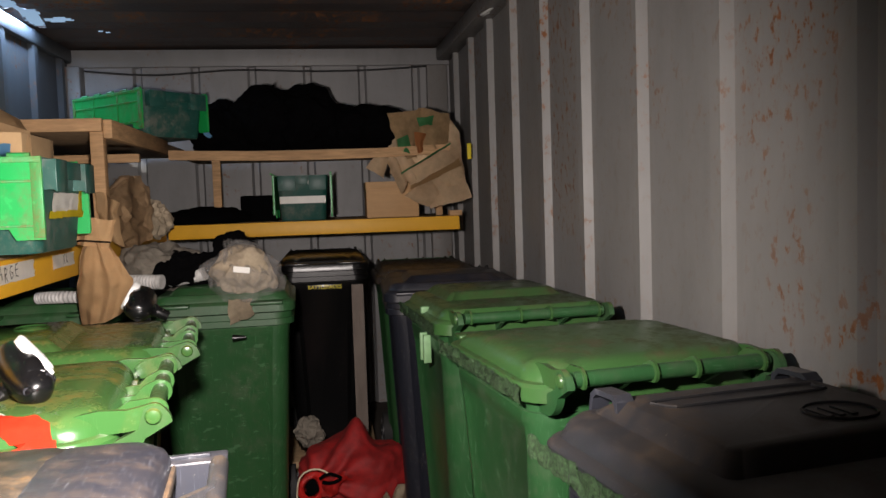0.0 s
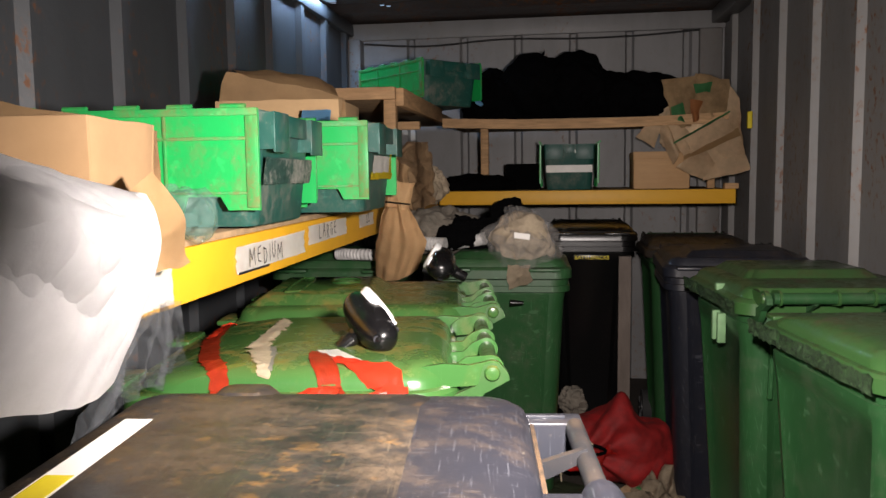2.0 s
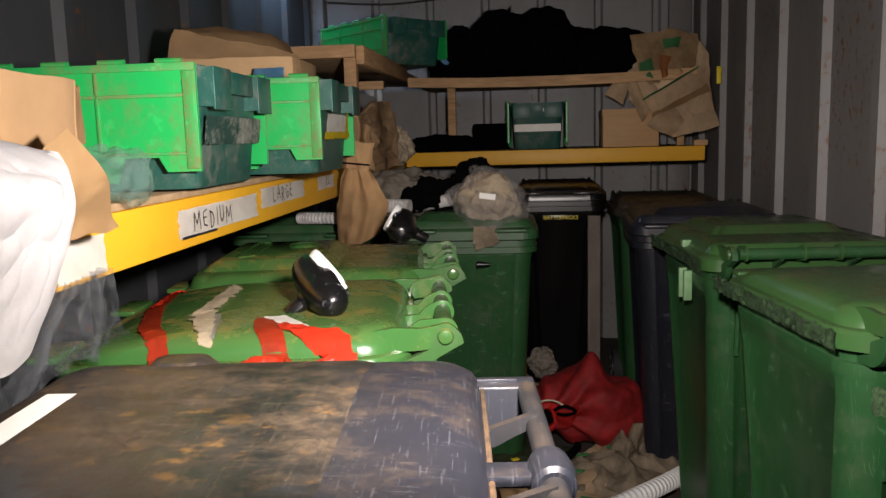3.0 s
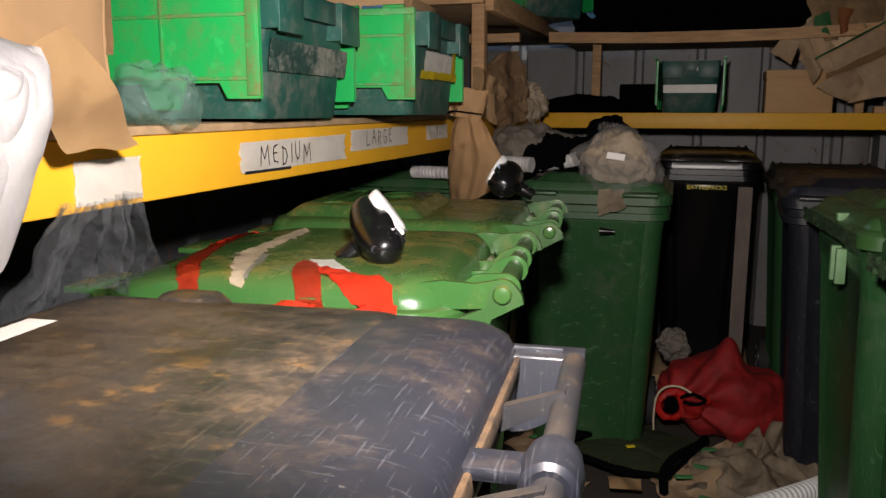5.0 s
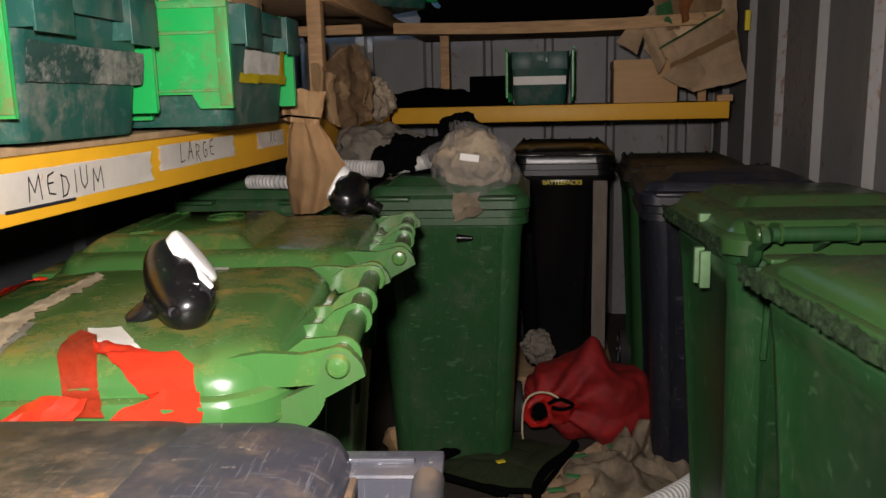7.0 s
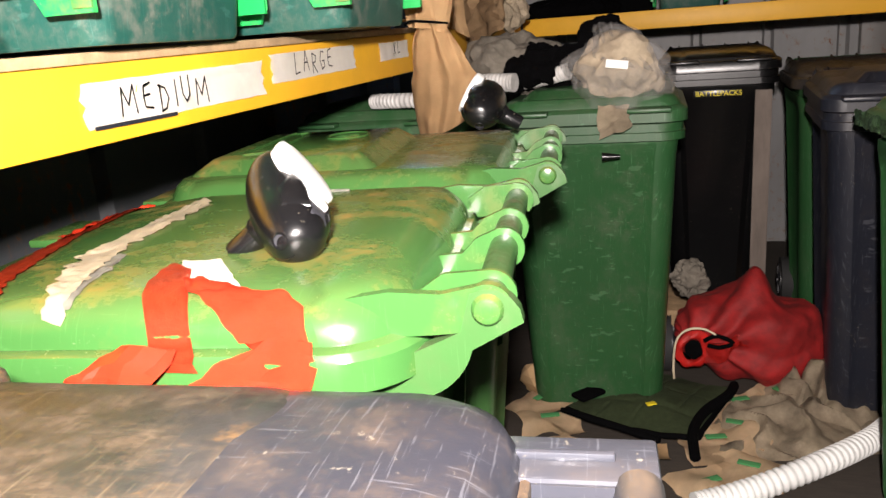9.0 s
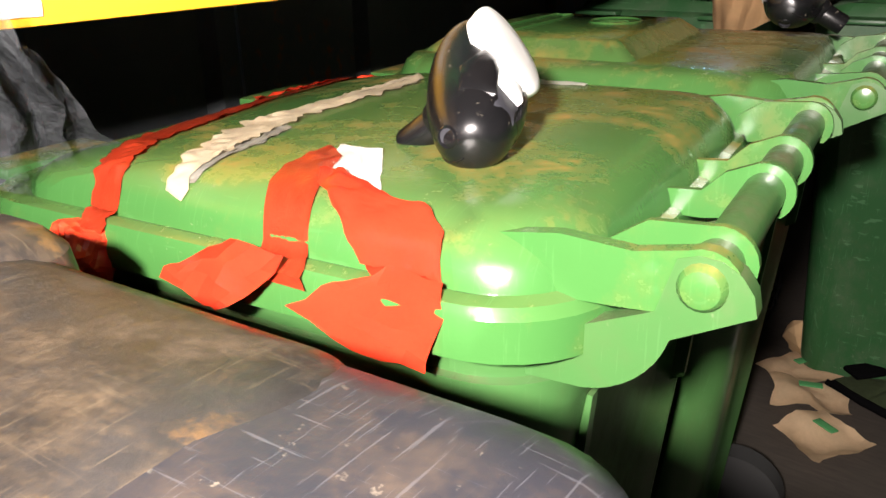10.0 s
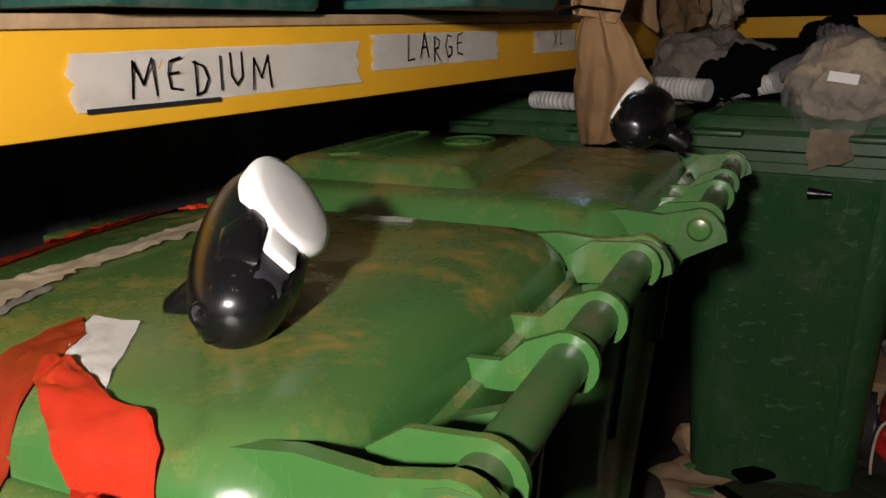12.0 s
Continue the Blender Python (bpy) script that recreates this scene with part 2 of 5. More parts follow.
M_ORANGEPRINT = plain("orange_stain", (0.42, 0.16, 0.05), 0.8)
M_YELLOWPRINT = plain("yellow_print", (0.75, 0.6, 0.02), 0.6)
M_BLUEPRINT = plain("blue_print", (0.12, 0.3, 0.5), 0.6)
M_RUSTY = steel("rusty_paint", (0.2, 0.19, 0.18), 0.57)
M_STEEL = steel("bare_steel", (0.4, 0.4, 0.38), 0.7)
M_SCRAPED = plastic("scraped_paper", (0.012, 0.07, 0.058), (0.42, 0.41, 0.36), 0.3, 0.42, 0.6, 1.0, 0.3, 1.0)
M_PLY = fibre("plywood", (0.5, 0.31, 0.15), 0.9, 1.08, 6.0, (1, 1, 8), 0.7, 0.1, stain=(0.42, 0.25, 0.11))
M_GREYWOOD = fibre("weathered_wood", (0.16, 0.13, 0.11), 0.7, 1.2, 6.0, (3, 3, 0.6), 0.9, 0.3)
M_SACK = fibre("muddy_paper", (0.28, 0.18, 0.095), 0.5, 1.3, 12.0, rough=0.9, bump=0.4, stain=(0.24, 0.15, 0.07))
# for pen strokes, and for the shade painted into the hopper's hollows
M_INK_SHADE = plain("ink_and_shade", (0.015, 0.015, 0.02), 0.7)


def film_material(name, tint, alpha):
    n = Nodes(name)
    n.color(tint)
    n.rough(0.12)
    n.bump(n.noise(38.0, 6.0, 0.7), 0.8, 0.014)
    clear = n.tree.nodes.new("ShaderNodeBsdfTransparent")
    blend = n.node("ShaderNodeMixShader", Fac=alpha)
    n.link(clear.outputs[0], blend.inputs[1])
    n.link(n.bsdf.outputs[0], blend.inputs[2])
    n.link(blend.outputs[0], n.tree.nodes["Material Output"].inputs["Surface"])
    return n.mat


M_FILM = film_material("clear_polythene", (0.13, 0.14, 0.15), 0.16)
M_FILM_BAG = film_material("cloudy_polythene", (0.5, 0.48, 0.46), 0.2)
M_FILM_GREEN = film_material("greenish_polythene", (0.15, 0.26, 0.22), 0.28)


# ---- shapes ----
def mesh_of(bm, name, material, smooth=35.0):
    bmesh.ops.recalc_face_normals(bm, faces=bm.faces)
    me = bpy.data.meshes.new(name)
    bm.to_mesh(me)
    bm.free()
    me.materials.append(material)
    if smooth:
        me.polygons.foreach_set("use_smooth", [True] * len(me.polygons))
        me.set_sharp_from_angle(angle=radians(smooth))
    return me


def part(name, bm, material, parent, label="", smooth=35.0):
    ob = new(name, mesh_of(bm, name, material, smooth))
    ob.parent = parent
    if label:
        ob["label"] = label
    return ob


def thing(name, m, label, category, group="", kind=""):
    ob = new(name)
    ob.empty_display_size = 0.1
    ob.matrix_world = m
    return tagged(ob, label, category, group, kind)


def solo(name, bm, material, m, label, category, group="", kind="", smooth=35.0):
    ob = new(name, mesh_of(bm, name, material, smooth))
    ob.matrix_world = m
    return tagged(ob, label, category, group, kind)


def box(lo, hi, bevel=0.0, bm=None, segments=2, m=None):
    bm = bm or bmesh.new()
    made = bmesh.ops.create_cube(bm, size=1.0)
    lo, hi = Vector(lo), Vector(hi)
    size, mid = hi - lo, (hi + lo) / 2
    t = Matrix.Translation(mid) @ Matrix.Diagonal((*size, 1))
    bmesh.ops.transform(bm, matrix=(m @ t) if m else t, verts=made["verts"])
    if bevel:
        edges = {e for v in made["verts"] for e in v.link_edges}
        bmesh.ops.bevel(bm, geom=list(edges), offset=bevel, segments=segments, affect="EDGES", profile=0.5)
    return bm


def tube(a, b, r0, r1=None, bm=None, sides=16, caps=True):
    bm = bm or bmesh.new()
    a, b = Vector(a), Vector(b)
    way = b - a
    m = Matrix.Translation((a + b) / 2) @ way.to_track_quat("Z", "Y").to_matrix().to_4x4()
    bmesh.ops.create_cone(bm, cap_ends=caps, segments=sides, radius1=r0, radius2=r0 if r1 is None else r1, depth=way.length, matrix=m)
    return bm


def ring(w, d, r, z, cy=0.0, n=8, dent=0.0):
    """A rounded rectangle, as points; dent pulls the middles of its sides in."""
    pts = []
    r = min(r, w / 2 - 1e-4, d / 2 - 1e-4)
    for k, (sx, sy) in enumerate(((1, -1), (1, 1), (-1, 1), (-1, -1))):
        ox, oy = sx * (w / 2 - r), sy * (d / 2 - r)
        for i in range(n + 1):
            a = radians(-90 + 90 * k + 90 * i / n)
            pts.append(Vector((ox + r * math.cos(a), cy + oy + r * math.sin(a), z)))
        nx, ny = ((1, 0), (0, 1), (-1, 0), (0, -1))[k]
        half = (d if nx else w) / 2 - r
        for f in (0.5, 0.42, -0.42, -0.5):
            deep = dent if abs(f) < 0.45 else 0.0
            along = -f * 2 * half
            if nx:
                pts.append(Vector((nx * (w / 2 - deep), cy + nx * along, z)))
            else:
                pts.append(Vector((-ny * along, cy + ny * (d / 2 - deep), z)))
    return pts


def loft(rings, bm=None, cap_low=True, cap_high=True):
    bm = bm or bmesh.new()
    rows = [[bm.verts.new(p) for p in r] for r in rings]
    for a, b in zip(rows, rows[1:]):
        for i in range(len(a)):
            j = (i + 1) % len(a)
            bm.faces.new((a[i], a[j], b[j], b[i]))
    if cap_low:
        bm.faces.new(rows[0][::-1])
    if cap_high:
        bm.faces.new(rows[-1])
    return bm


def plate(outline, thickness, bm=None, m=None):
    """An outline of (a, b) points in the plane of y and z, extruded along x about its middle."""
    bm = bm or bmesh.new()
    m = m or Matrix()
    low = [bm.verts.new(m @ Vector((-thickness / 2, a, b))) for a, b in outline]
    high = [bm.verts.new(m @ Vector((thickness / 2, a, b))) for a, b in outline]
    for i in range(len(low)):
        j = (i + 1) % len(low)
        bm.faces.new((low[i], low[j], high[j], high[i]))
    bm.faces.new(low[::-1])
    bm.faces.new(high)
    return bm


def lumps(bm, amount, scale, seed=0.0, flat=1.0):
    for v in bm.verts:
        p = v.co * scale + Vector((seed, seed * 1.7, -seed))
        v.co += Vector((noise.noise(p), noise.noise(p + Vector((9, 0, 0))), noise.noise(p + Vector((0, 9, 0))) * flat)) * amount
    return bm



def sheet(f, nu, nv, thick=0.002, wrinkle=0.0, scale=8.0, seed=0.0):
    """A limp sheet: f(u, v) with u and v from 0 to 1, wrinkled, with a small thickness."""
    bm = bmesh.new()
    rows = []
    for i in range(nu + 1):
        row = []
        for j in range(nv + 1):
            p = Vector(f(i / nu, j / nv))
            if wrinkle:
                q = p * scale + Vector((seed, 2 * seed, -seed))
                p += Vector((noise.noise(q), noise.noise(q + Vector((7, 1, 3))), noise.noise(q + Vector((1, 8, 5))))) * wrinkle
                p += Vector((noise.noise(q * 3), noise.noise(q * 3 + Vector((7, 1, 3))), noise.noise(q * 3 + Vector((1, 8, 5))))) * wrinkle * 0.35
            row.append(bm.verts.new(p))
        rows.append(row)
    for i in range(nu):
        for j in range(nv):
            bm.faces.new((rows[i][j], rows[i + 1][j], rows[i + 1][j + 1], rows[i][j + 1]))
    if thick:
        bmesh.ops.solidify(bm, geom=list(bm.faces), thickness=thick)
    return bm


def heap(size, amount, scale, seed, crease=0.0, subdivisions=5, flat_base=None):
    """A crumpled bundle with folds and creases."""
    bm = bmesh.new()
    bmesh.ops.create_icosphere(bm, subdivisions=subdivisions, radius=1.0)
    off = Vector((seed * 3.1, seed * 1.3, -seed * 2.2))
    for v in bm.verts:
        n = v.co.normalized()
        p = Vector((v.co.x * size[0], v.co.y * size[1], v.co.z * size[2]))
        q = p * scale + off
        d = noise.noise(q) * amount + noise.noise(q * 2.3) * amount * 0.5
        ridge = (1 - abs(noise.noise(q * 1.7 + Vector((4, 4, 4)))) * 2.2)
        d += crease * ridge + crease * 0.5 * (1 - abs(noise.noise(q * 4.1)) * 2.2)
        p += n * d
        if flat_base is not None:
            p.z = max(p.z, flat_base)
        v.co = p
    return bm


def path_tube(points, radius, sides=10, bm=None, ribs=0, depth=0.0):
    """A hose through points; ribs gives it rings."""
    pts = [Vector(p) for p in points]
    dense = []
    steps = max(6, ribs * 4 // max(1, len(pts) - 1))
    for i in range(len(pts) - 1):
        p0, p1, p2, p3 = pts[max(i - 1, 0)], pts[i], pts[i + 1], pts[min(i + 2, len(pts) - 1)]
        for s in range(steps):
            t = s / steps
            dense.append(0.5 * ((2 * p1) + (p2 - p0) * t + (2 * p0 - 5 * p1 + 4 * p2 - p3) * t * t + (3 * p1 - p0 - 3 * p2 + p3) * t ** 3))
    dense.append(pts[-1])
    bm = bm or bmesh.new()
    rings = []
    for i, p in enumerate(dense):
        way = (dense[min(i + 1, len(dense) - 1)] - dense[max(i - 1, 0)]).normalized()
        side = way.cross(Vector((0.13, 0.2, 0.97))).normalized()
        up = side.cross(way)
        r = radius + (depth if ribs and i % 4 < 2 else 0.0)
        rings.append([p + (side * math.cos(a) + up * math.sin(a)) * r for a in (2 * math.pi * k / sides for k in range(sides))])
    return loft(rings, bm)


STROKES = {
    "M": [((0.0, 0.0), (0.1, 1.0), (0.38, 0.35), (0.72, 1.05), (0.8, 0.02))],
    "E": [((0.5, 0.95), (0.12, 0.85), (0.05, 0.5), (0.1, 0.08), (0.5, 0.0)), ((0.08, 0.5), (0.42, 0.52))],
    "D": [((0.1, 1.0), (0.08, 0.0)), ((0.02, 0.98), (0.4, 0.85), (0.55, 0.45), (0.35, 0.08), (0.05, 0.0))],
    "I": [((0.12, 1.0), (0.1, 0.0))],
    "U": [((0.05, 1.0), (0.06, 0.3), (0.25, 0.0), (0.5, 0.25), (0.52, 1.0))],
    "L": [((0.1, 1.0), (0.05, 0.0), (0.5, 0.06))],
    "A": [((0.0, 0.0), (0.3, 1.0), (0.58, 0.0)), ((0.12, 0.4), (0.48, 0.42))],
    "R": [((0.08, 0.0), (0.1, 1.0), (0.5, 0.85), (0.4, 0.55), (0.1, 0.5), (0.55, 0.0))],
    "G": [((0.5, 0.9), (0.2, 0.95), (0.04, 0.5), (0.22, 0.02), (0.52, 0.15), (0.52, 0.45), (0.3, 0.45))],
    "X": [((0.0, 1.0), (0.5, 0.0)), ((0.5, 1.0), (0.0, 0.0))],
}


def handwriting(text, height, width, material, m, parent):
    """Pen strokes in the plane of x and y of the pose m."""
    bm = bmesh.new()
    x = 0.0
    for k, letter in enumerate(text):
        for stroke in STROKES[letter]:
            for a, b in zip(stroke, stroke[1:]):
                p, q = (Vector((x + c[0] * height * 1.05, c[1] * height + 0.004 * math.sin(k * 2.1), 0)) for c in (a, b))
                side = Vector((-(q - p).y, (q - p).x, 0)).normalized() * width / 2
                ext = (q - p).normalized() * width * 0.4
                bm.faces.new([bm.verts.new(v) for v in (p - side - ext, q - side + ext, q + side + ext, p + side - ext)])
        x += height * (0.5 if letter == "I" else 1.25 if letter == "M" else 0.98)
    bmesh.ops.solidify(bm, geom=list(bm.faces), thickness=0.0003)
    ob = part("lettering", bm, material, parent, "black hand-written letters", smooth=0)
    ob.matrix_basis = m
    return ob


def lettering(text, height, material, m, parent, slant=0.0):
    """Flat letters, as a mesh, in the plane of x and y of the pose m."""
    curve = bpy.data.curves.new("lettering", "FONT")
    curve.body, curve.size, curve.extrude, curve.shear, curve.offset = text, height, 0.0004, slant, 0.0002
    holder = new("lettering_source", curve)
    me = bpy.data.meshes.new_from_object(holder.evaluated_get(bpy.context.evaluated_depsgraph_get()))
    bpy.data.objects.remove(holder)
    bpy.data.curves.remove(curve)
    me.materials.append(material)
    ob = new("lettering", me)
    ob.parent = parent
    ob.matrix_basis = m
    return ob


# ---- the container ----
BACK_Y, DOOR_Y, LEFT_X, ROOF_Z = 5.76, -0.15, -0.83, 2.40
LENGTH = BACK_Y - DOOR_Y


def corrugated(length, height, pitch, depth, start, slope=0.04):
    """A pressed steel sheet along y with its face towards -x; ribs stand out towards -x."""
    bm = bmesh.new()
    marks = [(0.0, 0.0)]
    y = start
    while y + 0.2 < length:
        marks += [(y, 0.0), (y + slope, -depth), (y + slope + 0.05, -depth), (y + 2 * slope + 0.05, 0.0)]
        y += pitch
    marks.append((length, 0.0))
    front = [[bm.verts.new((x, yy, z)) for z in (0.0, height)] for yy, x in marks]
    back = [[bm.verts.new((x + 0.006, yy, z)) for z in (0.0, height)] for yy, x in marks]
    for row in (front, back):
        for a, b in zip(row, row[1:]):
            bm.faces.new((a[0], b[0], b[1], a[1]))
    return bm


wall_right = solo("wall_right", corrugated(LENGTH, ROOF_Z, 0.469, 0.032, 0.412, 0.011), M_WALL, pose(1.80, DOOR_Y, 0, 0, 0, 1.75),
                  "grey painted corrugated steel side wall with rust spots", "wall", kind="structure", smooth=0)
wall_left = solo("wall_left", corrugated(LENGTH, ROOF_Z, 0.453, 0.026, 0.13, 0.028), M_WALL_SHADED, pose(LEFT_X, BACK_Y, 0, 0, 0, 180),
                 "grey corrugated steel side wall with painted-in shade, lit blue by daylight", "wall", kind="structure", smooth=0)

# end wall: sheet with pressed vertical grooves, header and corner posts
bm = bmesh.new()
xs = [-0.74]
while xs[-1] < 1.45:
    xs += [xs[-1] + 0.30, xs[-1] + 0.315, xs[-1] + 0.345, xs[-1] + 0.36]
marks = [(x, 0.03 if k % 4 in (2, 3) else 0.0) for k, x in enumerate(xs)]
cols = [[bm.verts.new((x, BACK_Y + dy, z)) for z in (0.0, 2.30)] for x, dy in marks]
for a, b in zip(cols, cols[1:]):
    bm.faces.new((a[0], b[0], b[1], a[1]))
wall_back = solo("wall_back", bm, M_BACK, pose(0, 0, 0), "pale grey painted steel end wall with pressed grooves", "wall", kind="structure", smooth=0)
solo("wall_back_outer", box((LEFT_X - 0.1, BACK_Y + 0.05, 0), (1.9, BACK_Y + 0.09, ROOF_Z)), M_BACK, pose(0, 0, 0),
     "steel sheet behind the end wall", "wall", kind="structure", smooth=0)
solo("trim_header", box((LEFT_X, BACK_Y - 0.025, 2.285), (1.62, BACK_Y + 0.04, ROOF_Z - 0.004), 0.006), M_BACK, pose(0, 0, 0),
     "steel header above the end wall", "beam", kind="structure")
solo("trim_post_left", box((LEFT_X + 0.002, BACK_Y - 0.1, 0), (-0.735, BACK_Y + 0.04, 2.283), 0.01), M_WALL, pose(0, 0, 0),
     "rusty steel corner post", "post", kind="structure")
solo("trim_post_right", box((1.46, BACK_Y - 0.05, 0), (1.60, BACK_Y + 0.04, 2.283), 0.012), M_RUSTY, pose(0, 0, 0),
     "rusty steel corner post with bolt holes", "post", kind="structure")
solo("trim_rail_right", box((-0.06, 0, -0.09), (0.05, LENGTH - 0.05, 0.0), 0.012), M_WALL, pose(1.765, DOOR_Y, ROOF_Z - 0.004, 0, 0, 1.75),
     "steel top rail along the side wall", "beam", kind="structure")
solo("trim_rail_left", box((LEFT_X - 0.05, DOOR_Y, ROOF_Z - 0.09), (LEFT_X + 0.035, BACK_Y - 0.03, ROOF_Z - 0.006), 0.01), M_WALL_SHADED, pose(0, 0, 0),
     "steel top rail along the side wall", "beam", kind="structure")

solo("floor", box((LEFT_X - 0.1, DOOR_Y - 1.5, -0.05), (2.0, BACK_Y + 0.1, 0)), M_FLOOR, pose(0, 0, 0),
     "dark dirty plywood container floor", "floor", kind="structure", smooth=0)
solo("ground", box((-40, -40, -0.4), (40, 40, -0.3)), M_FLOOR, pose(0, 0, 0), "bare ground outside the container", "ground", kind="structure", smooth=0)

# roof: pressed across, rusted through near one corner
HOLES = [(-0.62, 4.95, 0.075, 0.022), (-0.55, 5.17, 0.05, 0.03), (-0.72, 4.56, 0.03, 0.03), (-0.66, 4.47, 0.025, 0.02), (-0.745, 4.78, 0.05, 0.30),
         (-0.75, 5.05, 0.025, 0.07), (-0.5, 5.32, 0.012, 0.01), (-0.47, 5.33, 0.01, 0.01), (-0.77, 4.30, 0.02, 0.05), (-0.79, 4.45, 0.02, 0.03)]
bm = bmesh.new()
ys = [DOOR_Y + 0.15 * k for k in range(31)]
while ys[-1] < 5.45:
    ys.append(ys[-1] + 0.0125)
ys += [5.5, 5.6, BACK_Y + 0.09]
rx = [LEFT_X - 0.08, LEFT_X] + [LEFT_X + 0.0125 * k for k in range(1, 33)] + [0.2, 0.8, 1.4, 1.95]


def roof_z(y):
    s = (y % 0.42) / 0.42
    return ROOF_Z + 0.035 * max(0.0, min(1.0, 4 * min(s, 1 - s) - 0.6))


grid = [[bm.verts.new((x, y, roof_z(y) + 0.004 * noise.noise(Vector((x * 3, y * 3, 0))))) for x in rx] for y in ys]
for i in range(len(ys) - 1):
    for j in range(len(rx) - 1):
        cx, cy = (rx[j] + rx[j + 1]) / 2, (ys[i] + ys[i + 1]) / 2
        wob = 0.35 * noise.noise(Vector((cx * 40, cy * 40, 3)))
        if any(((cx - hx) / a) ** 2 + ((cy - hy) / c) ** 2 < 1 + wob for hx, hy, a, c in HOLES):
            continue
        bm.faces.new((grid[i][j], grid[i][j + 1], grid[i + 1][j + 1], grid[i + 1][j]))
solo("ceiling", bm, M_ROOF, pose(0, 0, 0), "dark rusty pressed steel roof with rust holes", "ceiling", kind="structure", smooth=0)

# unseen door end behind the visitor, shut to keep the sky's light out
solo("door_1", box((LEFT_X, DOOR_Y - 0.05, 0.0), (-0.2, DOOR_Y, ROOF_Z), 0.004), M_WALL_SHADED, pose(0, 0, 0), "unseen steel container door leaf, closed against daylight", "door", kind="structure")
solo("door_2", box((-0.195, DOOR_Y - 0.05, 0.0), (1.83, DOOR_Y, ROOF_Z), 0.004), M_WALL, pose(0, 0, 0), "unseen wide steel container door leaf, closed against daylight", "door", kind="structure")

# cable along the end wall, and brackets under the roof rail
solo("cable", path_tube([(-0.73, BACK_Y - 0.012, 2.265), (-0.3, BACK_Y - 0.02, 2.235), (0.2, BACK_Y - 0.02, 2.262), (0.7, BACK_Y - 0.02, 2.25), (1.1, BACK_Y - 0.02, 2.255), (1.47, BACK_Y - 0.03, 2.275)], 0.006),
     M_RUBBER, pose(0, 0, 0), "thin black cable pinned along the end wall", "cable")
lash = thing("lashing_ring", pose(1.60, 4.30, ROOF_Z - 0.10, 0, 0, 0), "small bent steel lashing ring on the roof rail", "lashing ring", "lashing rings")
part("rod", path_tube([(0.03, -0.05, 0.02), (-0.02, -0.03, -0.01), (-0.035, 0.0, -0.015), (-0.02, 0.03, -0.01), (0.03, 0.05, 0.02)], 0.007), M_STEEL, lash)
copy_thing(lash, pose(1.622, 3.72, ROOF_Z - 0.10, 0, 0, 0))


# ---- wheeled bins ----
def arc(cy, cz, r, a0, a1, n=7):
    return [(cy + r * math.cos(radians(a0 + (a1 - a0) * i / n)), cz + r * math.sin(radians(a0 + (a1 - a0) * i / n))) for i in range(n + 1)]


def bin_lid(w, d, style, z=0.992):
    """The lid's shell: a lip, a ledge and a dome (pillow) or a sloping plate with a raised panel."""
    if style == "pillow":
        rings = [ring(w, d, 0.085, z - 0.032), ring(w, d, 0.085, z - 0.004), ring(w - 0.008, d - 0.008, 0.085, z + 0.003), ring(w - 0.026, d - 0.026, 0.08, z + 0.006)]
        for inset, back, front, up in ((0.036, -0.288, 0.262, 0.005), (0.040, -0.286, 0.258, 0.015), (0.050, -0.282, 0.240, 0.025), (0.068, -0.275, 0.195, 0.035), (0.096, -0.263, 0.140, 0.042), (0.14, -0.243, 0.095, 0.0455), (0.3, -0.16, 0.0, 0.047)):
            rings.append(ring(w - inset, (front - back) * d / 0.6, 0.075 if inset < 0.09 else 0.05, z + up, (front + back) / 2 * d / 0.6))
    elif style == "plate":
        rings = [ring(w, d, 0.06, z - 0.03), ring(w, d, 0.06, z + 0.004), ring(w - 0.006, d - 0.008, 0.06, z + 0.016), ring(w - 0.018, d - 0.02, 0.055, z + 0.028),
                 ring(w - 0.04, d - 0.05, 0.05, z + 0.037), ring(w - 0.08, d - 0.09, 0.045, z + 0.042), ring(w - 0.2, d - 0.2, 0.03, z + 0.046)]
    else:
        rings = [ring(w, d, 0.06, z - 0.03), ring(w, d, 0.06, z + 0.002), ring(w - 0.01, d - 0.01, 0.06, z + 0.009), ring(w - 0.035, d - 0.03, 0.055, z + 0.014),
                 ring(w - 0.06, d - 0.045, 0.05, z + 0.034), ring(w - 0.085, d - 0.06, 0.045, z + 0.042), ring(w - 0.2, d - 0.17, 0.03, z + 0.044)]
    return loft(rings)


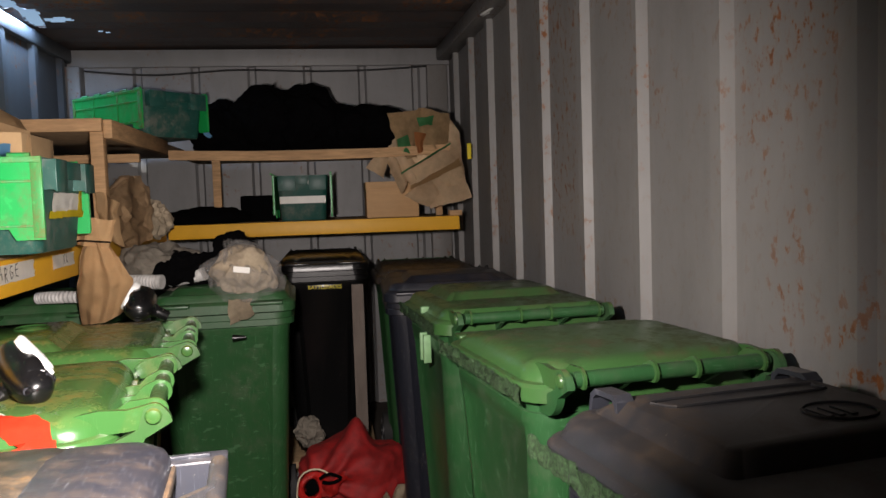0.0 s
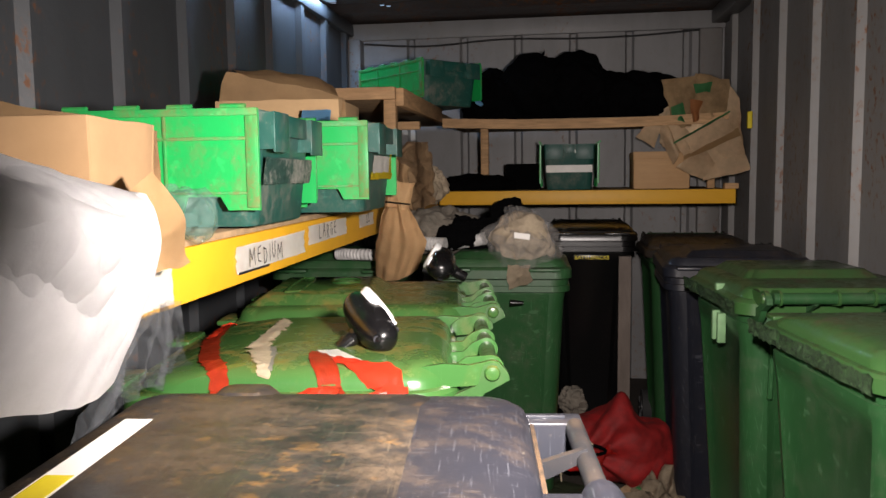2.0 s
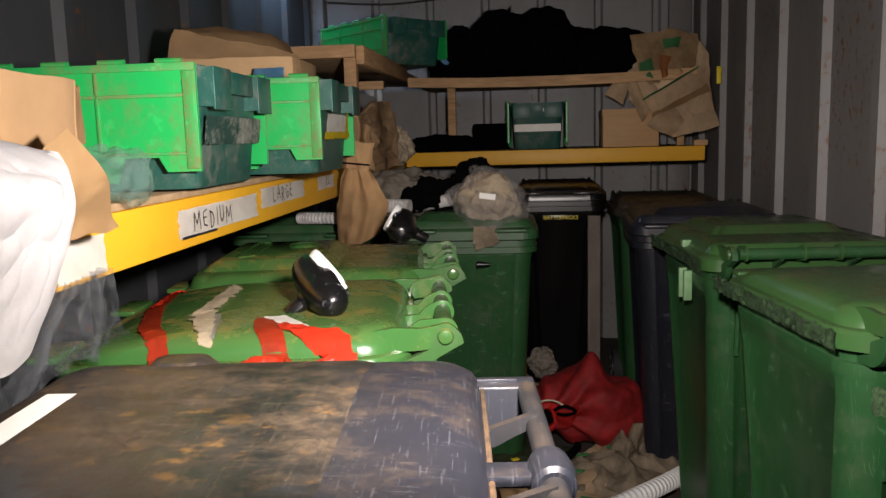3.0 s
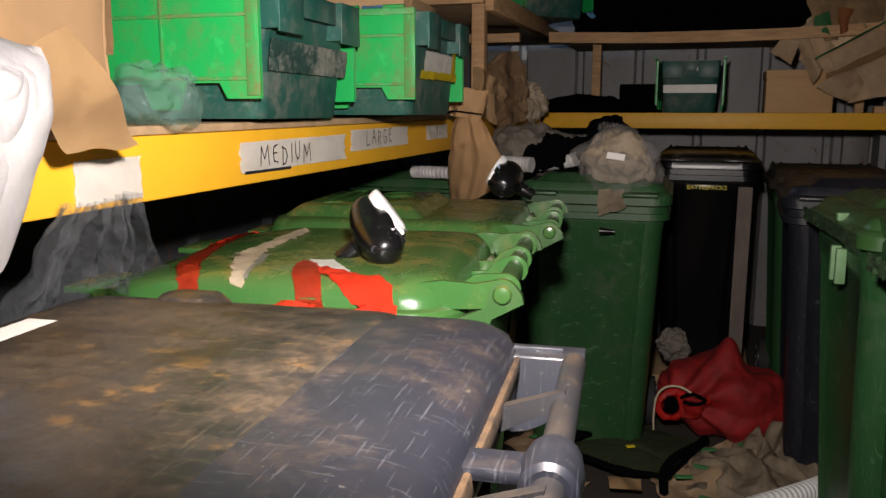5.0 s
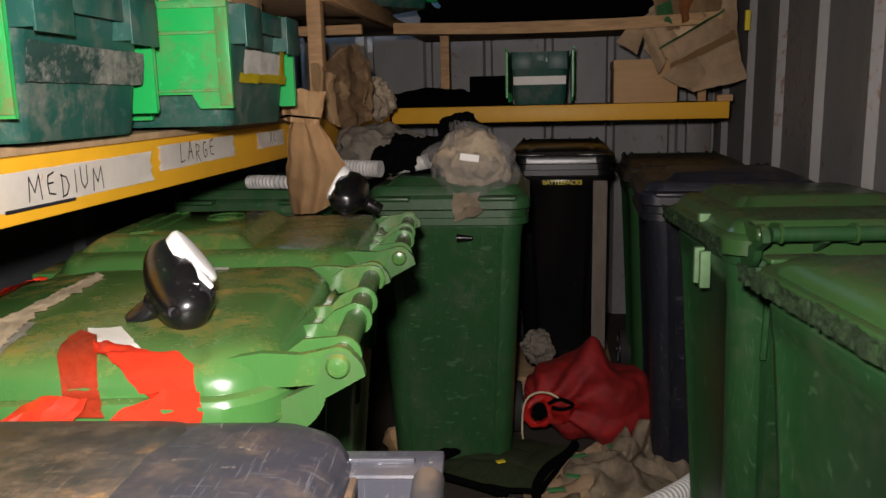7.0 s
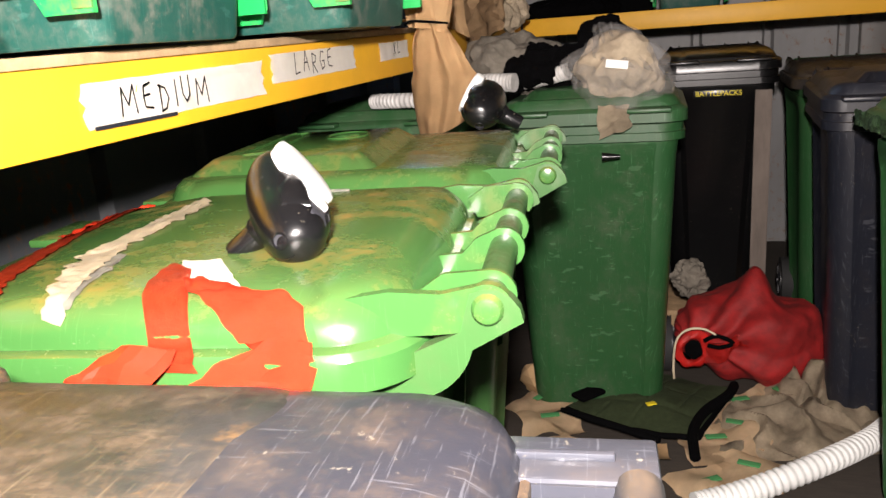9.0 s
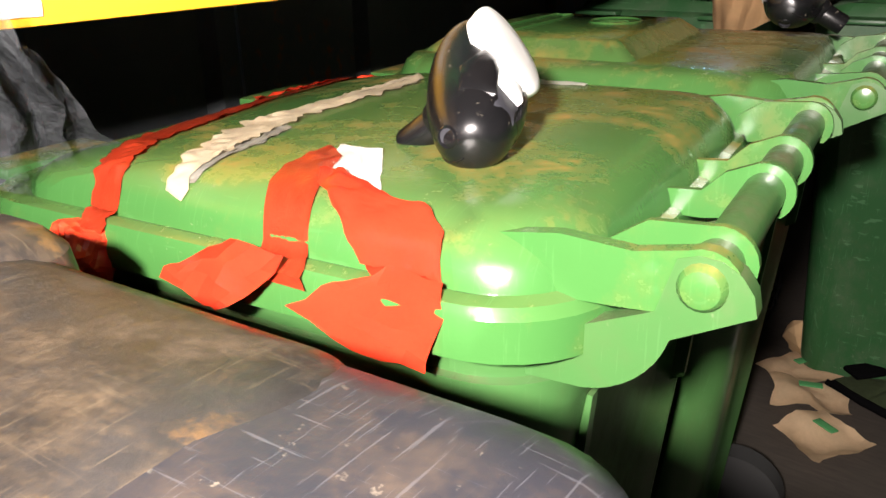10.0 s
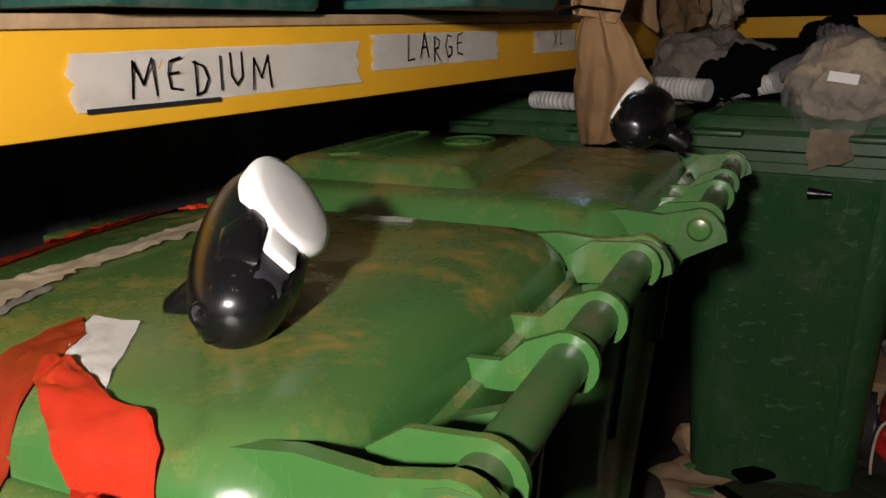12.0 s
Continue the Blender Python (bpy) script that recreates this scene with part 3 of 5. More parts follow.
def make_bin(m, body_mat, lid_mat, label, w=0.57, d=0.60, style="pillow", lugs="tab", embossed=False, chipped=0, rim=0.03, slim=False):
    """A two-wheeled refuse bin; its front looks along +y, its hinge and handle are at -y."""
    top = thing("wheeled_bin", m @ Matrix.Diagonal((1, 1, 1.012, 1)), label, "wheeled bin", "wheeled bins")
    rings = [ring(w - 0.15, d - 0.23, 0.05, 0.04, 0.0, dent=0.008), ring(w - 0.135, d - 0.21, 0.06, 0.07, 0.0, dent=0.018),
             ring(w - 0.06, d - 0.06, 0.06, 0.86, 0.0, dent=0.02), ring(w - 0.05, d - 0.05, 0.06, 0.895, 0.0, dent=0.0),
             ring(w - 0.047, d - 0.047, 0.065, 0.905), ring(w - 0.012 - rim, d - 0.012 - rim, 0.07, 0.91), ring(w - 0.012 - rim, d - 0.012 - rim, 0.07, 0.932),
             ring(w - 0.022 - rim, d - 0.022 - rim, 0.07, 0.934), ring(w - 0.022 - rim, d - 0.022 - rim, 0.07, 0.956), ring(w - 0.05, d - 0.05, 0.06, 0.958)]
    part("body", loft(rings), body_mat, top)
    pin_y, pin_z = (-d / 2 - 0.062, 0.998) if slim else (-d / 2 - 0.055, 1.018)
    for s in (() if slim else (-1, 1)):
        outline = [(-d / 2 + 0.07, 0.955)] + [(-d / 2 - 0.03, 0.998)] + arc(pin_y, pin_z - 0.012, 0.03, 60, 180, 5) + arc(-d / 2 + 0.02, 0.998, 0.062, 195, 262, 8) + [(-d / 2 + 0.07, 0.935)]
        part("bracket", plate(outline, 0.016, m=pose(s * (w / 2 - 0.052), 0, 0)), body_mat, top)
    for s in (-1, 1):
        part("foot_rib", plate([(-d / 2 + 0.06, 0.9), (-d / 2 + 0.02, 0.9), (-d / 2 + 0.035, 0.72), (-d / 2 + 0.07, 0.7)], 0.012, m=pose(s * (w / 2 - 0.1), 0, 0)), body_mat, top)
        wheel = part("wheel", tube((s * (w / 2 - 0.085), -d / 2 + 0.08, 0.1), (s * (w / 2 - 0.035), -d / 2 + 0.08, 0.1), 0.1, sides=28), M_RUBBER, top, "black rubber wheel")
        bmesh_rim = tube((s * (w / 2 - 0.04), -d / 2 + 0.08, 0.1), (s * (w / 2 - 0.03), -d / 2 + 0.08, 0.1), 0.065, sides=24)
        for k in range(6):
            a = 2 * math.pi * k / 6
            box((-0.004, 0.015, -0.008), (0.004, 0.06, 0.008), bm=bmesh_rim, m=pose(s * (w / 2 - 0.028), -d / 2 + 0.08, 0.1, math.degrees(a)))
        tube((s * (w / 2 - 0.04), -d / 2 + 0.08, 0.1), (s * (w / 2 - 0.02), -d / 2 + 0.08, 0.1), 0.016, bm=bmesh_rim)
        part("rim", bmesh_rim, M_GREY, wheel)
    for x in (-0.1, 0.1):
        part("handle_stay", plate([(-d / 2 + 0.03, 0.955), (pin_y, 1.0), (pin_y, 1.015), (-d / 2 + 0.03, 0.985)], 0.012, m=pose(x, 0, 0)), body_mat, top)
    part("handle", tube((-w / 2 + 0.07, pin_y, pin_z), (w / 2 - 0.07, pin_y, pin_z), 0.0135 if slim else 0.0155, sides=20), body_mat, top)
    z = 0.992
    lid = part("lid", bin_lid(w, d, style), lid_mat, top)
    lid_z = z + (0.042 if style == "pillow" else 0.030 if slim else 0.040)
    for x in ((-w / 2 + 0.05, -0.047, w / 2 - 0.05) if slim else (-w / 2 + 0.05, -0.047, 0.047, w / 2 - 0.05)):
        outer = abs(x) > 0.1
        if slim and outer:
            # a flat moulded bracket with a turned-down skirt
            flange = box((x - 0.024, pin_y - 0.012, z + 0.008), (x + 0.024, -d / 2 + 0.03, z + 0.014), 0.003)
            box((x - 0.005, pin_y + 0.012, z + 0.013), (x + 0.001, -d / 2 + 0.02, z + 0.019), 0.002, bm=flange)
            hinge = part("hinge_arm", flange, M_BRACKET, lid, "pale grey moulded bracket")
            side = -0.022 if x > 0 else 0.022
            part("skirt", plate([(-d / 2 + 0.03, z + 0.01), (pin_y - 0.01, z + 0.01)] + arc(-d / 2 + 0.01, z + 0.0, 0.075, 190, 265, 8) + [(-d / 2 + 0.03, z - 0.075)], 0.005, m=pose(x + side, 0, 0)), M_BRACKET, hinge)
            part("rivet", tube((x, -d / 2 - 0.02, z + 0.013), (x, -d / 2 - 0.02, z + 0.018), 0.006, 0.004, sides=12), M_BRACKET, hinge)
            continue
        if slim:
            knob = loft([[Vector((x + dx, pin_y + r * math.cos(a), pin_z + r * math.sin(a))) for a in (2 * math.pi * i / 18 for i in range(18))] for dx, r in ((-0.03, 0.018), (-0.026, 0.023), (0.0, 0.026), (0.026, 0.023), (0.03, 0.018))])
            box((x - 0.02, pin_y, z + 0.004), (x + 0.02, -d / 2 + 0.02, z + 0.016), 0.004, bm=knob)
            part("hinge_arm", knob, lid_mat, lid)
            continue
        if outer:
            outline = [(-d / 2 + 0.08, lid_z - 0.006), (-d / 2 + 0.03, lid_z + 0.001), (-d / 2 - 0.015, lid_z - 0.002)] + arc(pin_y, pin_z, 0.022, 65, 235, 9) + [(-d / 2 - 0.01, z + 0.004), (-d / 2 + 0.08, z + 0.0)]
            hinge = part("hinge_arm", plate(outline, 0.011, m=pose(x, 0, 0)), lid_mat, lid)
            s = 1 if x > 0 else -1
            part("hinge_pin", loft([[Vector((x + s * dx, pin_y + r * math.cos(a), pin_z + r * math.sin(a))) for a in (2 * math.pi * i / 18 for i in range(18))] for dx, r in ((0.003, 0.0145), (0.008, 0.014), (0.0115, 0.011), (0.013, 0.005))]), lid_mat, hinge)
            ear = [(-d / 2 + 0.012, lid_z - 0.012), (-d / 2 - 0.012, lid_z + 0.004)] + arc(pin_y, pin_z, 0.023, 75, 225, 9) + [(-d / 2 - 0.0, z + 0.004)]
            if not slim:
                part("hinge_ear", plate(ear, 0.006, m=pose(x - s * 0.036, 0, 0)), lid_mat, lid)
        else:
            outline = [(-d / 2 + 0.02, z + 0.02), (-d / 2 - 0.01, z + 0.022), (-d / 2 - 0.026, z + 0.038)] + arc(pin_y, pin_z, 0.0225, 75, 230, 9) + [(-d / 2 - 0.012, z + 0.0), (-d / 2 + 0.02, z - 0.0)]
            part("hinge_arm", plate(outline, 0.007, m=pose(x, 0, 0)), lid_mat, lid)
    if lugs:
        for s in (-1, 1):
            x0 = s * (w / 2 - 0.105)
            if lugs == "tab":
                part("lift_lug", box((x0 - 0.06, d / 2 - 0.015, z + 0.0), (x0 + 0.06, d / 2 + 0.035, z + 0.012), 0.004), lid_mat, lid)
                continue
            if lugs == "upright":
                band = [(d / 2 - 0.105, z + 0.02), (d / 2 - 0.098, z + 0.066), (d / 2 - 0.085, z + 0.076), (d / 2 - 0.03, z + 0.074), (d / 2 - 0.016, z + 0.064), (d / 2 - 0.004, z + 0.01), (d / 2 - 0.012, z + 0.01), (d / 2 - 0.024, z + 0.058), (d / 2 - 0.034, z + 0.066), (d / 2 - 0.082, z + 0.068), (d / 2 - 0.090, z + 0.060), (d / 2 - 0.097, z + 0.02)]
                part("lift_lug", plate(band, 0.03, m=pose(x0, 0, 0)), M_BRACKET, lid, "worn grey strap lug")
                continue
            part("lift_lug", path_tube([(x0 - 0.05, d / 2 - 0.04, z + 0.012), (x0 - 0.045, d / 2 + 0.005, z + 0.03), (x0, d / 2 + 0.02, z + 0.034), (x0 + 0.045, d / 2 + 0.005, z + 0.03), (x0 + 0.05, d / 2 - 0.04, z + 0.012)], 0.0085, 8), lid_mat, lid)
    if style == "panel":
        pw, pd, cy = w * 0.62, d * 0.46, d * 0.16
        part("raised_panel", loft([ring(pw + 0.05, pd + 0.06, 0.02, z + 0.043, cy), ring(pw, pd, 0.015, z + 0.064, cy), ring(pw - 0.01, pd - 0.01, 0.012, z + 0.067, cy)], cap_low=False), lid_mat, lid)
        if embossed:
            bm = bmesh.new()
            for r in (0.052,):
                path = [(r * math.cos(a) + 0.07, cy - 0.05 + r * math.sin(a) * 0.8, z + 0.068) for a in (2 * math.pi * k / 20 for k in range(21))]
                path_tube(path, 0.0022, 6, bm)
            for k in (-1, 0, 1):
                box((0.05 + k * 0.02, cy - 0.072, z + 0.066), (0.06 + k * 0.02, cy - 0.03, z + 0.0695), bm=bm)
            part("round_emblem", bm, lid_mat, lid)
            path = [(-0.12, cy + 0.05, z + 0.068), (0.12, cy + 0.05, z + 0.068), (0.135, cy + 0.07, z + 0.068), (0.12, cy + 0.09, z + 0.068), (-0.12, cy + 0.09, z + 0.068), (-0.135, cy + 0.07, z + 0.068), (-0.12, cy + 0.05, z + 0.068)]
            part("raised_bar", path_tube(path, 0.0028, 6), lid_mat, lid)
    if chipped:
        s = chipped
        edge = sheet(lambda u, v: (s * (w / 2 + 0.003), -d / 2 + 0.04 + (d - 0.02) * u, z - 0.034 + 0.036 * v), 90, 6, 0.004, 0.006, 70.0, 3.0)
        part("chewed_edge", edge, M_CHIPPED, lid, "chewed, speckled lid edge")
    return top


taped_bin = make_bin(pose(0.087, 1.939, 0, 0, 0, 98.3), M_GREEN, M_MUDDY, "green wheeled bin with red and masking tape across its muddy lid")
make_bin(pose(0.037, 2.547, 0, 0, 0, 98.3), M_GREEN, M_MUDDY, "green wheeled bin with a dusty panelled lid beneath the shelf", style="panel", embossed=True)
grey_bin = make_bin(pose(0.272, 1.268, 0, 0, 0, 95.7), M_GREY, M_BLUEGREY, "grey wheeled bin with a scuffed, mud-stained lid", w=0.60, style="plate", lugs="", slim=True)
part("dusty_face", loft([ring(0.585, 0.46, 0.045, 1.018, 0.058), ring(0.572, 0.452, 0.045, 1.0285, 0.057), ring(0.545, 0.43, 0.04, 1.0345, 0.055), ring(0.50, 0.39, 0.035, 1.0382, 0.052), ring(0.40, 0.30, 0.03, 1.0402, 0.052)], cap_low=False), M_DUSTY, grey_bin, "scuffed face brown with dried mud")
part("side_grip", loft([ring(0.075, 0.11, 0.03, 1.0, 0.0), ring(0.07, 0.10, 0.03, 1.03, 0.0), ring(0.05, 0.075, 0.022, 1.042, 0.0), ring(0.02, 0.04, 0.009, 1.045, 0.0)]), M_DUSTY, grey_bin, "raised grip at the lid's side").matrix_basis = pose(0.275, 0.125, 0)
part("rim_bead", path_tube([(0.26, 0.16, 1.014), (0.29, 0.20, 1.012), (0.295, 0.25, 1.008), (0.27, 0.30, 1.004), (0.18, 0.318, 1.0)], 0.005, 8), M_BLUEGREY, grey_bin, "thin dark lid bead")
make_bin(pose(1.40, 1.31, 0, 0, 0, 9), M_BLUEGREY, M_GREY, "dark grey wheeled bin with an embossed lid and lift lugs", w=0.55, style="panel", lugs="upright", embossed=True, chipped=-1)
# these two green bins get darker bodies, with the shade put into the colour
make_bin(pose(1.385, 2.19, 0, 0, 0, 8), M_DKGREEN_SHADED, M_GREEN, "green wheeled bin with a chewed lid edge beside the corrugated wall", chipped=-1)
green_bin = make_bin(pose(1.337, 3.0, 0, 0, 0, 5), M_DKGREEN_SHADED, M_GREEN, "green wheeled bin with a dusty panelled lid beside the corrugated wall", style="panel", chipped=-1)
make_bin(pose(1.275, 3.80, 0, 0, 0, 178), M_BLUEGREY, M_BLUEGREY, "blue-grey wheeled bin with a muddy panelled lid", style="panel", rim=0.0)
make_bin(pose(0.348, 3.73, 0, 0, 0, 182), M_DKGREEN_SHADED, M_DKGREEN_SHADED, "scratched dark green wheeled bin topped with a bag", w=0.55, style="panel", rim=0.0)
make_bin(pose(-0.27, 3.66, 0, 0, 0, 180), M_DKGREEN_SHADED, M_DKGREEN_SHADED, "dark green wheeled bin pushed beneath the shelf", w=0.55, style="panel")
black_bin = make_bin(pose(0.735, 4.60, 0.072, 0, 0, 180), M_BLACK, M_BLACK, "black wheeled bin with a small yellow lettered label", w=0.46, d=0.56, rim=0.0)
make_bin(pose(1.25, 4.52, 0, 0, 0, 180), M_DKGREEN_SHADED, M_DUSTY, "dark green wheeled bin with brown-stained lid in the corner", w=0.52)
part("label", box((-0.085, 0.262, 0.868), (0.085, 0.268, 0.893), 0.001), M_BLACK, black_bin, "black label with yellow print")
lettering("BATTLEPACKS", 0.026, M_YELLOWPRINT, pose(0.078, 0.2695, 0.872, 90, 0, 180), black_bin)
solo("floor_board", box((0.5, 4.28, 0.0), (0.97, 4.92, 0.11), 0.004), M_BOARD, pose(0, 0, 0), "dirty wooden board beneath the black bin", "board")

# tape across the lid of the near green bin
from mathutils.bvhtree import BVHTree

lid_probe = bin_lid(0.57, 0.60, "pillow")
lid_tree = BVHTree.FromBMesh(lid_probe)


def tape(name, one, other, material, label, lift=0.0012, ragged=0.0, seed=1.0):
    """A strip between two edges of (x, y) points of the bin's own space that lies on the lid; past the lip it hangs down."""
    def along(points, f):
        k = min(int(f * (len(points) - 1)), len(points) - 2)
        g = f * (len(points) - 1) - k
        return Vector(points[k]).lerp(Vector(points[k + 1]), g)

    rows, n, bm = [], 10, bmesh.new()
    length = sum((Vector(b) - Vector(a)).length for a, b in zip(one, one[1:]))
    count = max(6, int(length / 0.005))
    for i in range(count + 1):
        a, b = along(one, i / count), along(other, i / count)
        way = (b - a).normalized()
        a += way * ragged * noise.noise(Vector((i * 0.31, seed, 0)))
        b += way * ragged * noise.noise(Vector((i * 0.31, seed + 7, 0)))
        row = []
        for j in range(n + 1):
            q = a.lerp(b, j / n)
            over = abs(q.x) - 0.2835
            x = max(min(q.x, 0.2835), -0.2835)
            hit = lid_tree.ray_cast(Vector((x, q.y, 1.4)), Vector((0, 0, -1)))[0]
            zz = hit.z if hit else 0.99
            crumple = lift + abs(noise.noise(Vector((q.x * 60, q.y * 60, seed)))) * lift * 2.0
            if over > 0:
                zz -= over
                x = math.copysign(0.2865 + crumple, q.x)
            row.append(bm.verts.new((x, q.y, zz + crumple)))
        rows.append(row)
    for a, b in zip(rows, rows[1:]):
        for j in range(n):
            bm.faces.new((a[j], b[j], b[j + 1], a[j + 1]))
    bmesh.ops.solidify(bm, geom=list(bm.faces), thickness=0.0005)
    return part(name, bm, material, taped_bin, label, smooth=50.0)


def loose_tape(corners, wrinkle, seed, label, sag=0.006):
    """A peeled, crumpled flap of tape between four corners."""
    a, b, c, d = (Vector(p) for p in corners)
    return part("tape_flap", sheet(lambda u, v: a.lerp(b, u).lerp(d.lerp(c, u), v) + Vector((-sag * math.sin(math.pi * v), 0, sag * math.sin(2.6 * u + 3 * v))), 6, 5, 0.0006, wrinkle, 30.0, seed), M_TAPE, taped_bin, label, smooth=12.0)


tape("tape_patch", [(-0.143, -0.036), (-0.182, -0.052), (-0.221, -0.073)], [(-0.14, -0.077), (-0.188, -0.108), (-0.235, -0.138)], M_LABEL, "scrap of pale tape", ragged=0.002)
tape("tape_strip", [(-0.147, -0.030), (-0.172, -0.028), (-0.205, -0.033), (-0.237, -0.042), (-0.262, -0.056), (-0.284, -0.066), (-0.291, -0.070)], [(-0.172, -0.060), (-0.196, -0.070), (-0.216, -0.078), (-0.240, -0.088), (-0.262, -0.096), (-0.282, -0.107), (-0.293, -0.112)], M_TAPE_FLAT, "red tape stuck flat", lift=0.0016)
loose_tape([(-0.286, -0.018, 1.004), (-0.286, -0.095, 1.006), (-0.316, -0.056, 0.972), (-0.312, -0.004, 0.978)], 0.010, 2.0, "crumpled end of red tape", 0.003)
tape("tape_strip", [(-0.212, -0.070), (-0.232, -0.084), (-0.250, -0.108), (-0.262, -0.130), (-0.272, -0.150), (-0.283, -0.168)], [(-0.206, -0.082), (-0.222, -0.118), (-0.236, -0.152), (-0.240, -0.180), (-0.256, -0.200), (-0.277, -0.210)], M_TAPE, "torn, peeling red tape", lift=0.0035, ragged=0.004, seed=4.0)
loose_tape([(-0.284, -0.158, 1.004), (-0.281, -0.212, 1.006), (-0.294, -0.203, 0.950), (-0.300, -0.108, 0.972)], 0.010, 6.0, "hanging end of torn red tape", 0.003)
tape("tape_strip", [(-0.292, 0.118), (-0.268, 0.124), (-0.235, 0.142), (-0.190, 0.168), (-0.075, 0.198), (0.032, 0.228), (0.16, 0.242), (0.287, 0.255)], [(-0.292, 0.092), (-0.264, 0.094), (-0.225, 0.108), (-0.185, 0.130), (-0.090, 0.158), (0.03, 0.190), (0.16, 0.206), (0.287, 0.222)], M_TAPE_FLAT, "long red tape", lift=0.002, ragged=0.006, seed=7.0)
tape("tape_strip", [(0.03, 0.222), (0.10, 0.226), (0.18, 0.232)], [(0.025, 0.204), (0.10, 0.206), (0.19, 0.214)], M_TAPE, "lifted scrap of red tape", lift=0.004, ragged=0.006, seed=3.0)
tape("tape_strip", [(-0.258, 0.046), (-0.220, 0.060), (-0.173, 0.078), (-0.103, 0.100), (-0.053, 0.098), (0.04, 0.096), (0.13, 0.095), (0.189, 0.093)], [(-0.262, 0.026), (-0.215, 0.032), (-0.165, 0.042), (-0.096, 0.058), (-0.04, 0.064), (0.03, 0.062), (0.10, 0.060), (0.16, 0.066)], M_MASKING, "ragged masking tape", lift=0.0025, ragged=0.012, seed=9.0)
tape("tape_strip", [(-0.255, 0.038), (-0.20, 0.044), (-0.15, 0.05), (-0.10, 0.058)], [(-0.250, 0.022), (-0.20, 0.028), (-0.15, 0.034), (-0.105, 0.046)], M_GREYTAPE, "grey backing of torn tape", ragged=0.008, seed=12.0)
tape("tape_patch", [(0.185, -0.05), (0.215, -0.055)], [(0.20, -0.12), (0.225, -0.115)], M_LABEL, "scrap of pale tape")
part("tape_ball", heap((0.026, 0.024, 0.022), 0.014, 35.0, 2.0, 0.004, 4), M_TAPE, taped_bin, "crumpled end of red tape", smooth=18.0).matrix_basis = pose(-0.288, 0.118, 0.972)
lid_probe.free()
part("tape_end", heap((0.03, 0.016, 0.006), 0.008, 35.0, 5.0, 0.003, 4), M_TAPE, taped_bin, "peeling end of red tape", smooth=14.0).matrix_basis = pose(0.27, 0.235, 1.008)
part("mud_line", lumps(box((-0.262, -0.304, 0.978), (0.262, -0.297, 1.004), 0.003), 0.002, 40.0), M_MUDEDGE, grey_bin, "lid edge caked with dried mud")
for y in (-0.10, -0.045):
    part("fin", box((-0.287, y, 0.845), (-0.262, y + 0.016, 0.935), 0.003), M_PALEGREEN, green_bin, "worn pale fin below the rim")
part("lug", box((-0.285, -0.07, 1.0), (-0.255, -0.045, 1.022), 0.004), M_PALEGREEN, green_bin, "small pale lug")

# sticker on the lid of the grey bin
for lo, hi, mat, words in (((-0.14, 0.185, 0), (0.13, 0.225, 0.0008), M_LABEL, "pale worn sticker"), ((-0.14, 0.19, 0.0009), (-0.07, 0.222, 0.0014), M_YELLOWPRINT, "yellow part of the sticker")):
    part("sticker", box(lo, hi), mat, grey_bin, words).matrix_basis = pose(0, 0.02, 1.0392)


# ---- shelves ----
side_shelf = thing("side_shelf", pose(0, 0, 0), "long wooden side shelf with yellow rail and hand-written labels", "shelf")
tilt = pose(0, 1.6, 0, 0.55, 0, 0)
rail = part("rail", box((-0.11, -1.3, 1.148), (-0.07, 3.09, 1.247), 0.003, m=tilt), M_YELLOW, side_shelf)
part("board", box((LEFT_X + 0.05, -1.3, 1.248), (-0.072, 3.09, 1.262), 0.002, m=tilt), M_BOARD, side_shelf, "bare brown board")
for y in (-0.9, 0.35, 1.7, 2.9):
    part("bearer", box((LEFT_X + 0.05, y, 1.15), (-0.112, y + 0.04, 1.247), 0.002, m=tilt), M_WOOD, side_shelf)


def torn_label(y0, y1, z0, z1, words, height, at, seed):
    ob = part("label", sheet(lambda u, v: (-0.068 + 0.0015 * math.sin(9 * u + 3 * v), y0 + (y1 - y0) * (u + 0.012 * math.sin(14 * v + seed)), z0 + (z1 - z0) * v + 0.0115 * (y0 - 1.9 + (y1 - y0) * u)), 24, 6, 0.0006, 0.0012, 40.0, seed), M_LABEL, rail, "torn paper label stuck on with tape")
    if words:
        handwriting(words, height, 0.0026, M_INK_SHADE, pose(-0.0648, at, z0 + 0.010 + 0.0115 * (at - 1.9), 90, 0, 90) @ pose(0, 0, 0, 0, 0, 0.6), ob)
    return ob


torn_label(1.945, 2.39, 1.172, 1.228, "MEDIUM", 0.036, 2.012, 1.0)
part("tape_patch", box((-0.0675, 1.96, 1.171), (-0.0662, 2.13, 1.176)), M_BLUEGREY, rail, "dark lower edge of a torn label")
torn_label(2.42, 2.80, 1.186, 1.236, "LARGE", 0.037, 2.505, 3.0)
torn_label(2.95, 3.16, 1.19, 1.232, "XL", 0.03, 3.04, 5.0)
torn_label(1.545, 1.68, 1.16, 1.222, "", 0.0, 0.0, 6.0)

back_shelf = thing("back_shelf", pose(0, 0, 0), "wooden end shelf with a yellow painted front rail", "shelf")
part("rail", box((-0.065, 4.7, 1.21), (1.487, 4.74, 1.285), 0.003), M_YELLOW, back_shelf)
part("board", box((-0.065, 4.742, 1.268), (1.487, BACK_Y - 0.06, 1.284), 0.002), M_BOARD, back_shelf)
part("bearer", box((1.44, 4.744, 1.285), (1.51, 4.80, 1.315), 0.003), M_WOOD, back_shelf, "stub of bare pine")
upper_shelf = thing("upper_shelf", pose(0, 0, 0), "bare pine upper shelf in an L round the corner", "shelf")
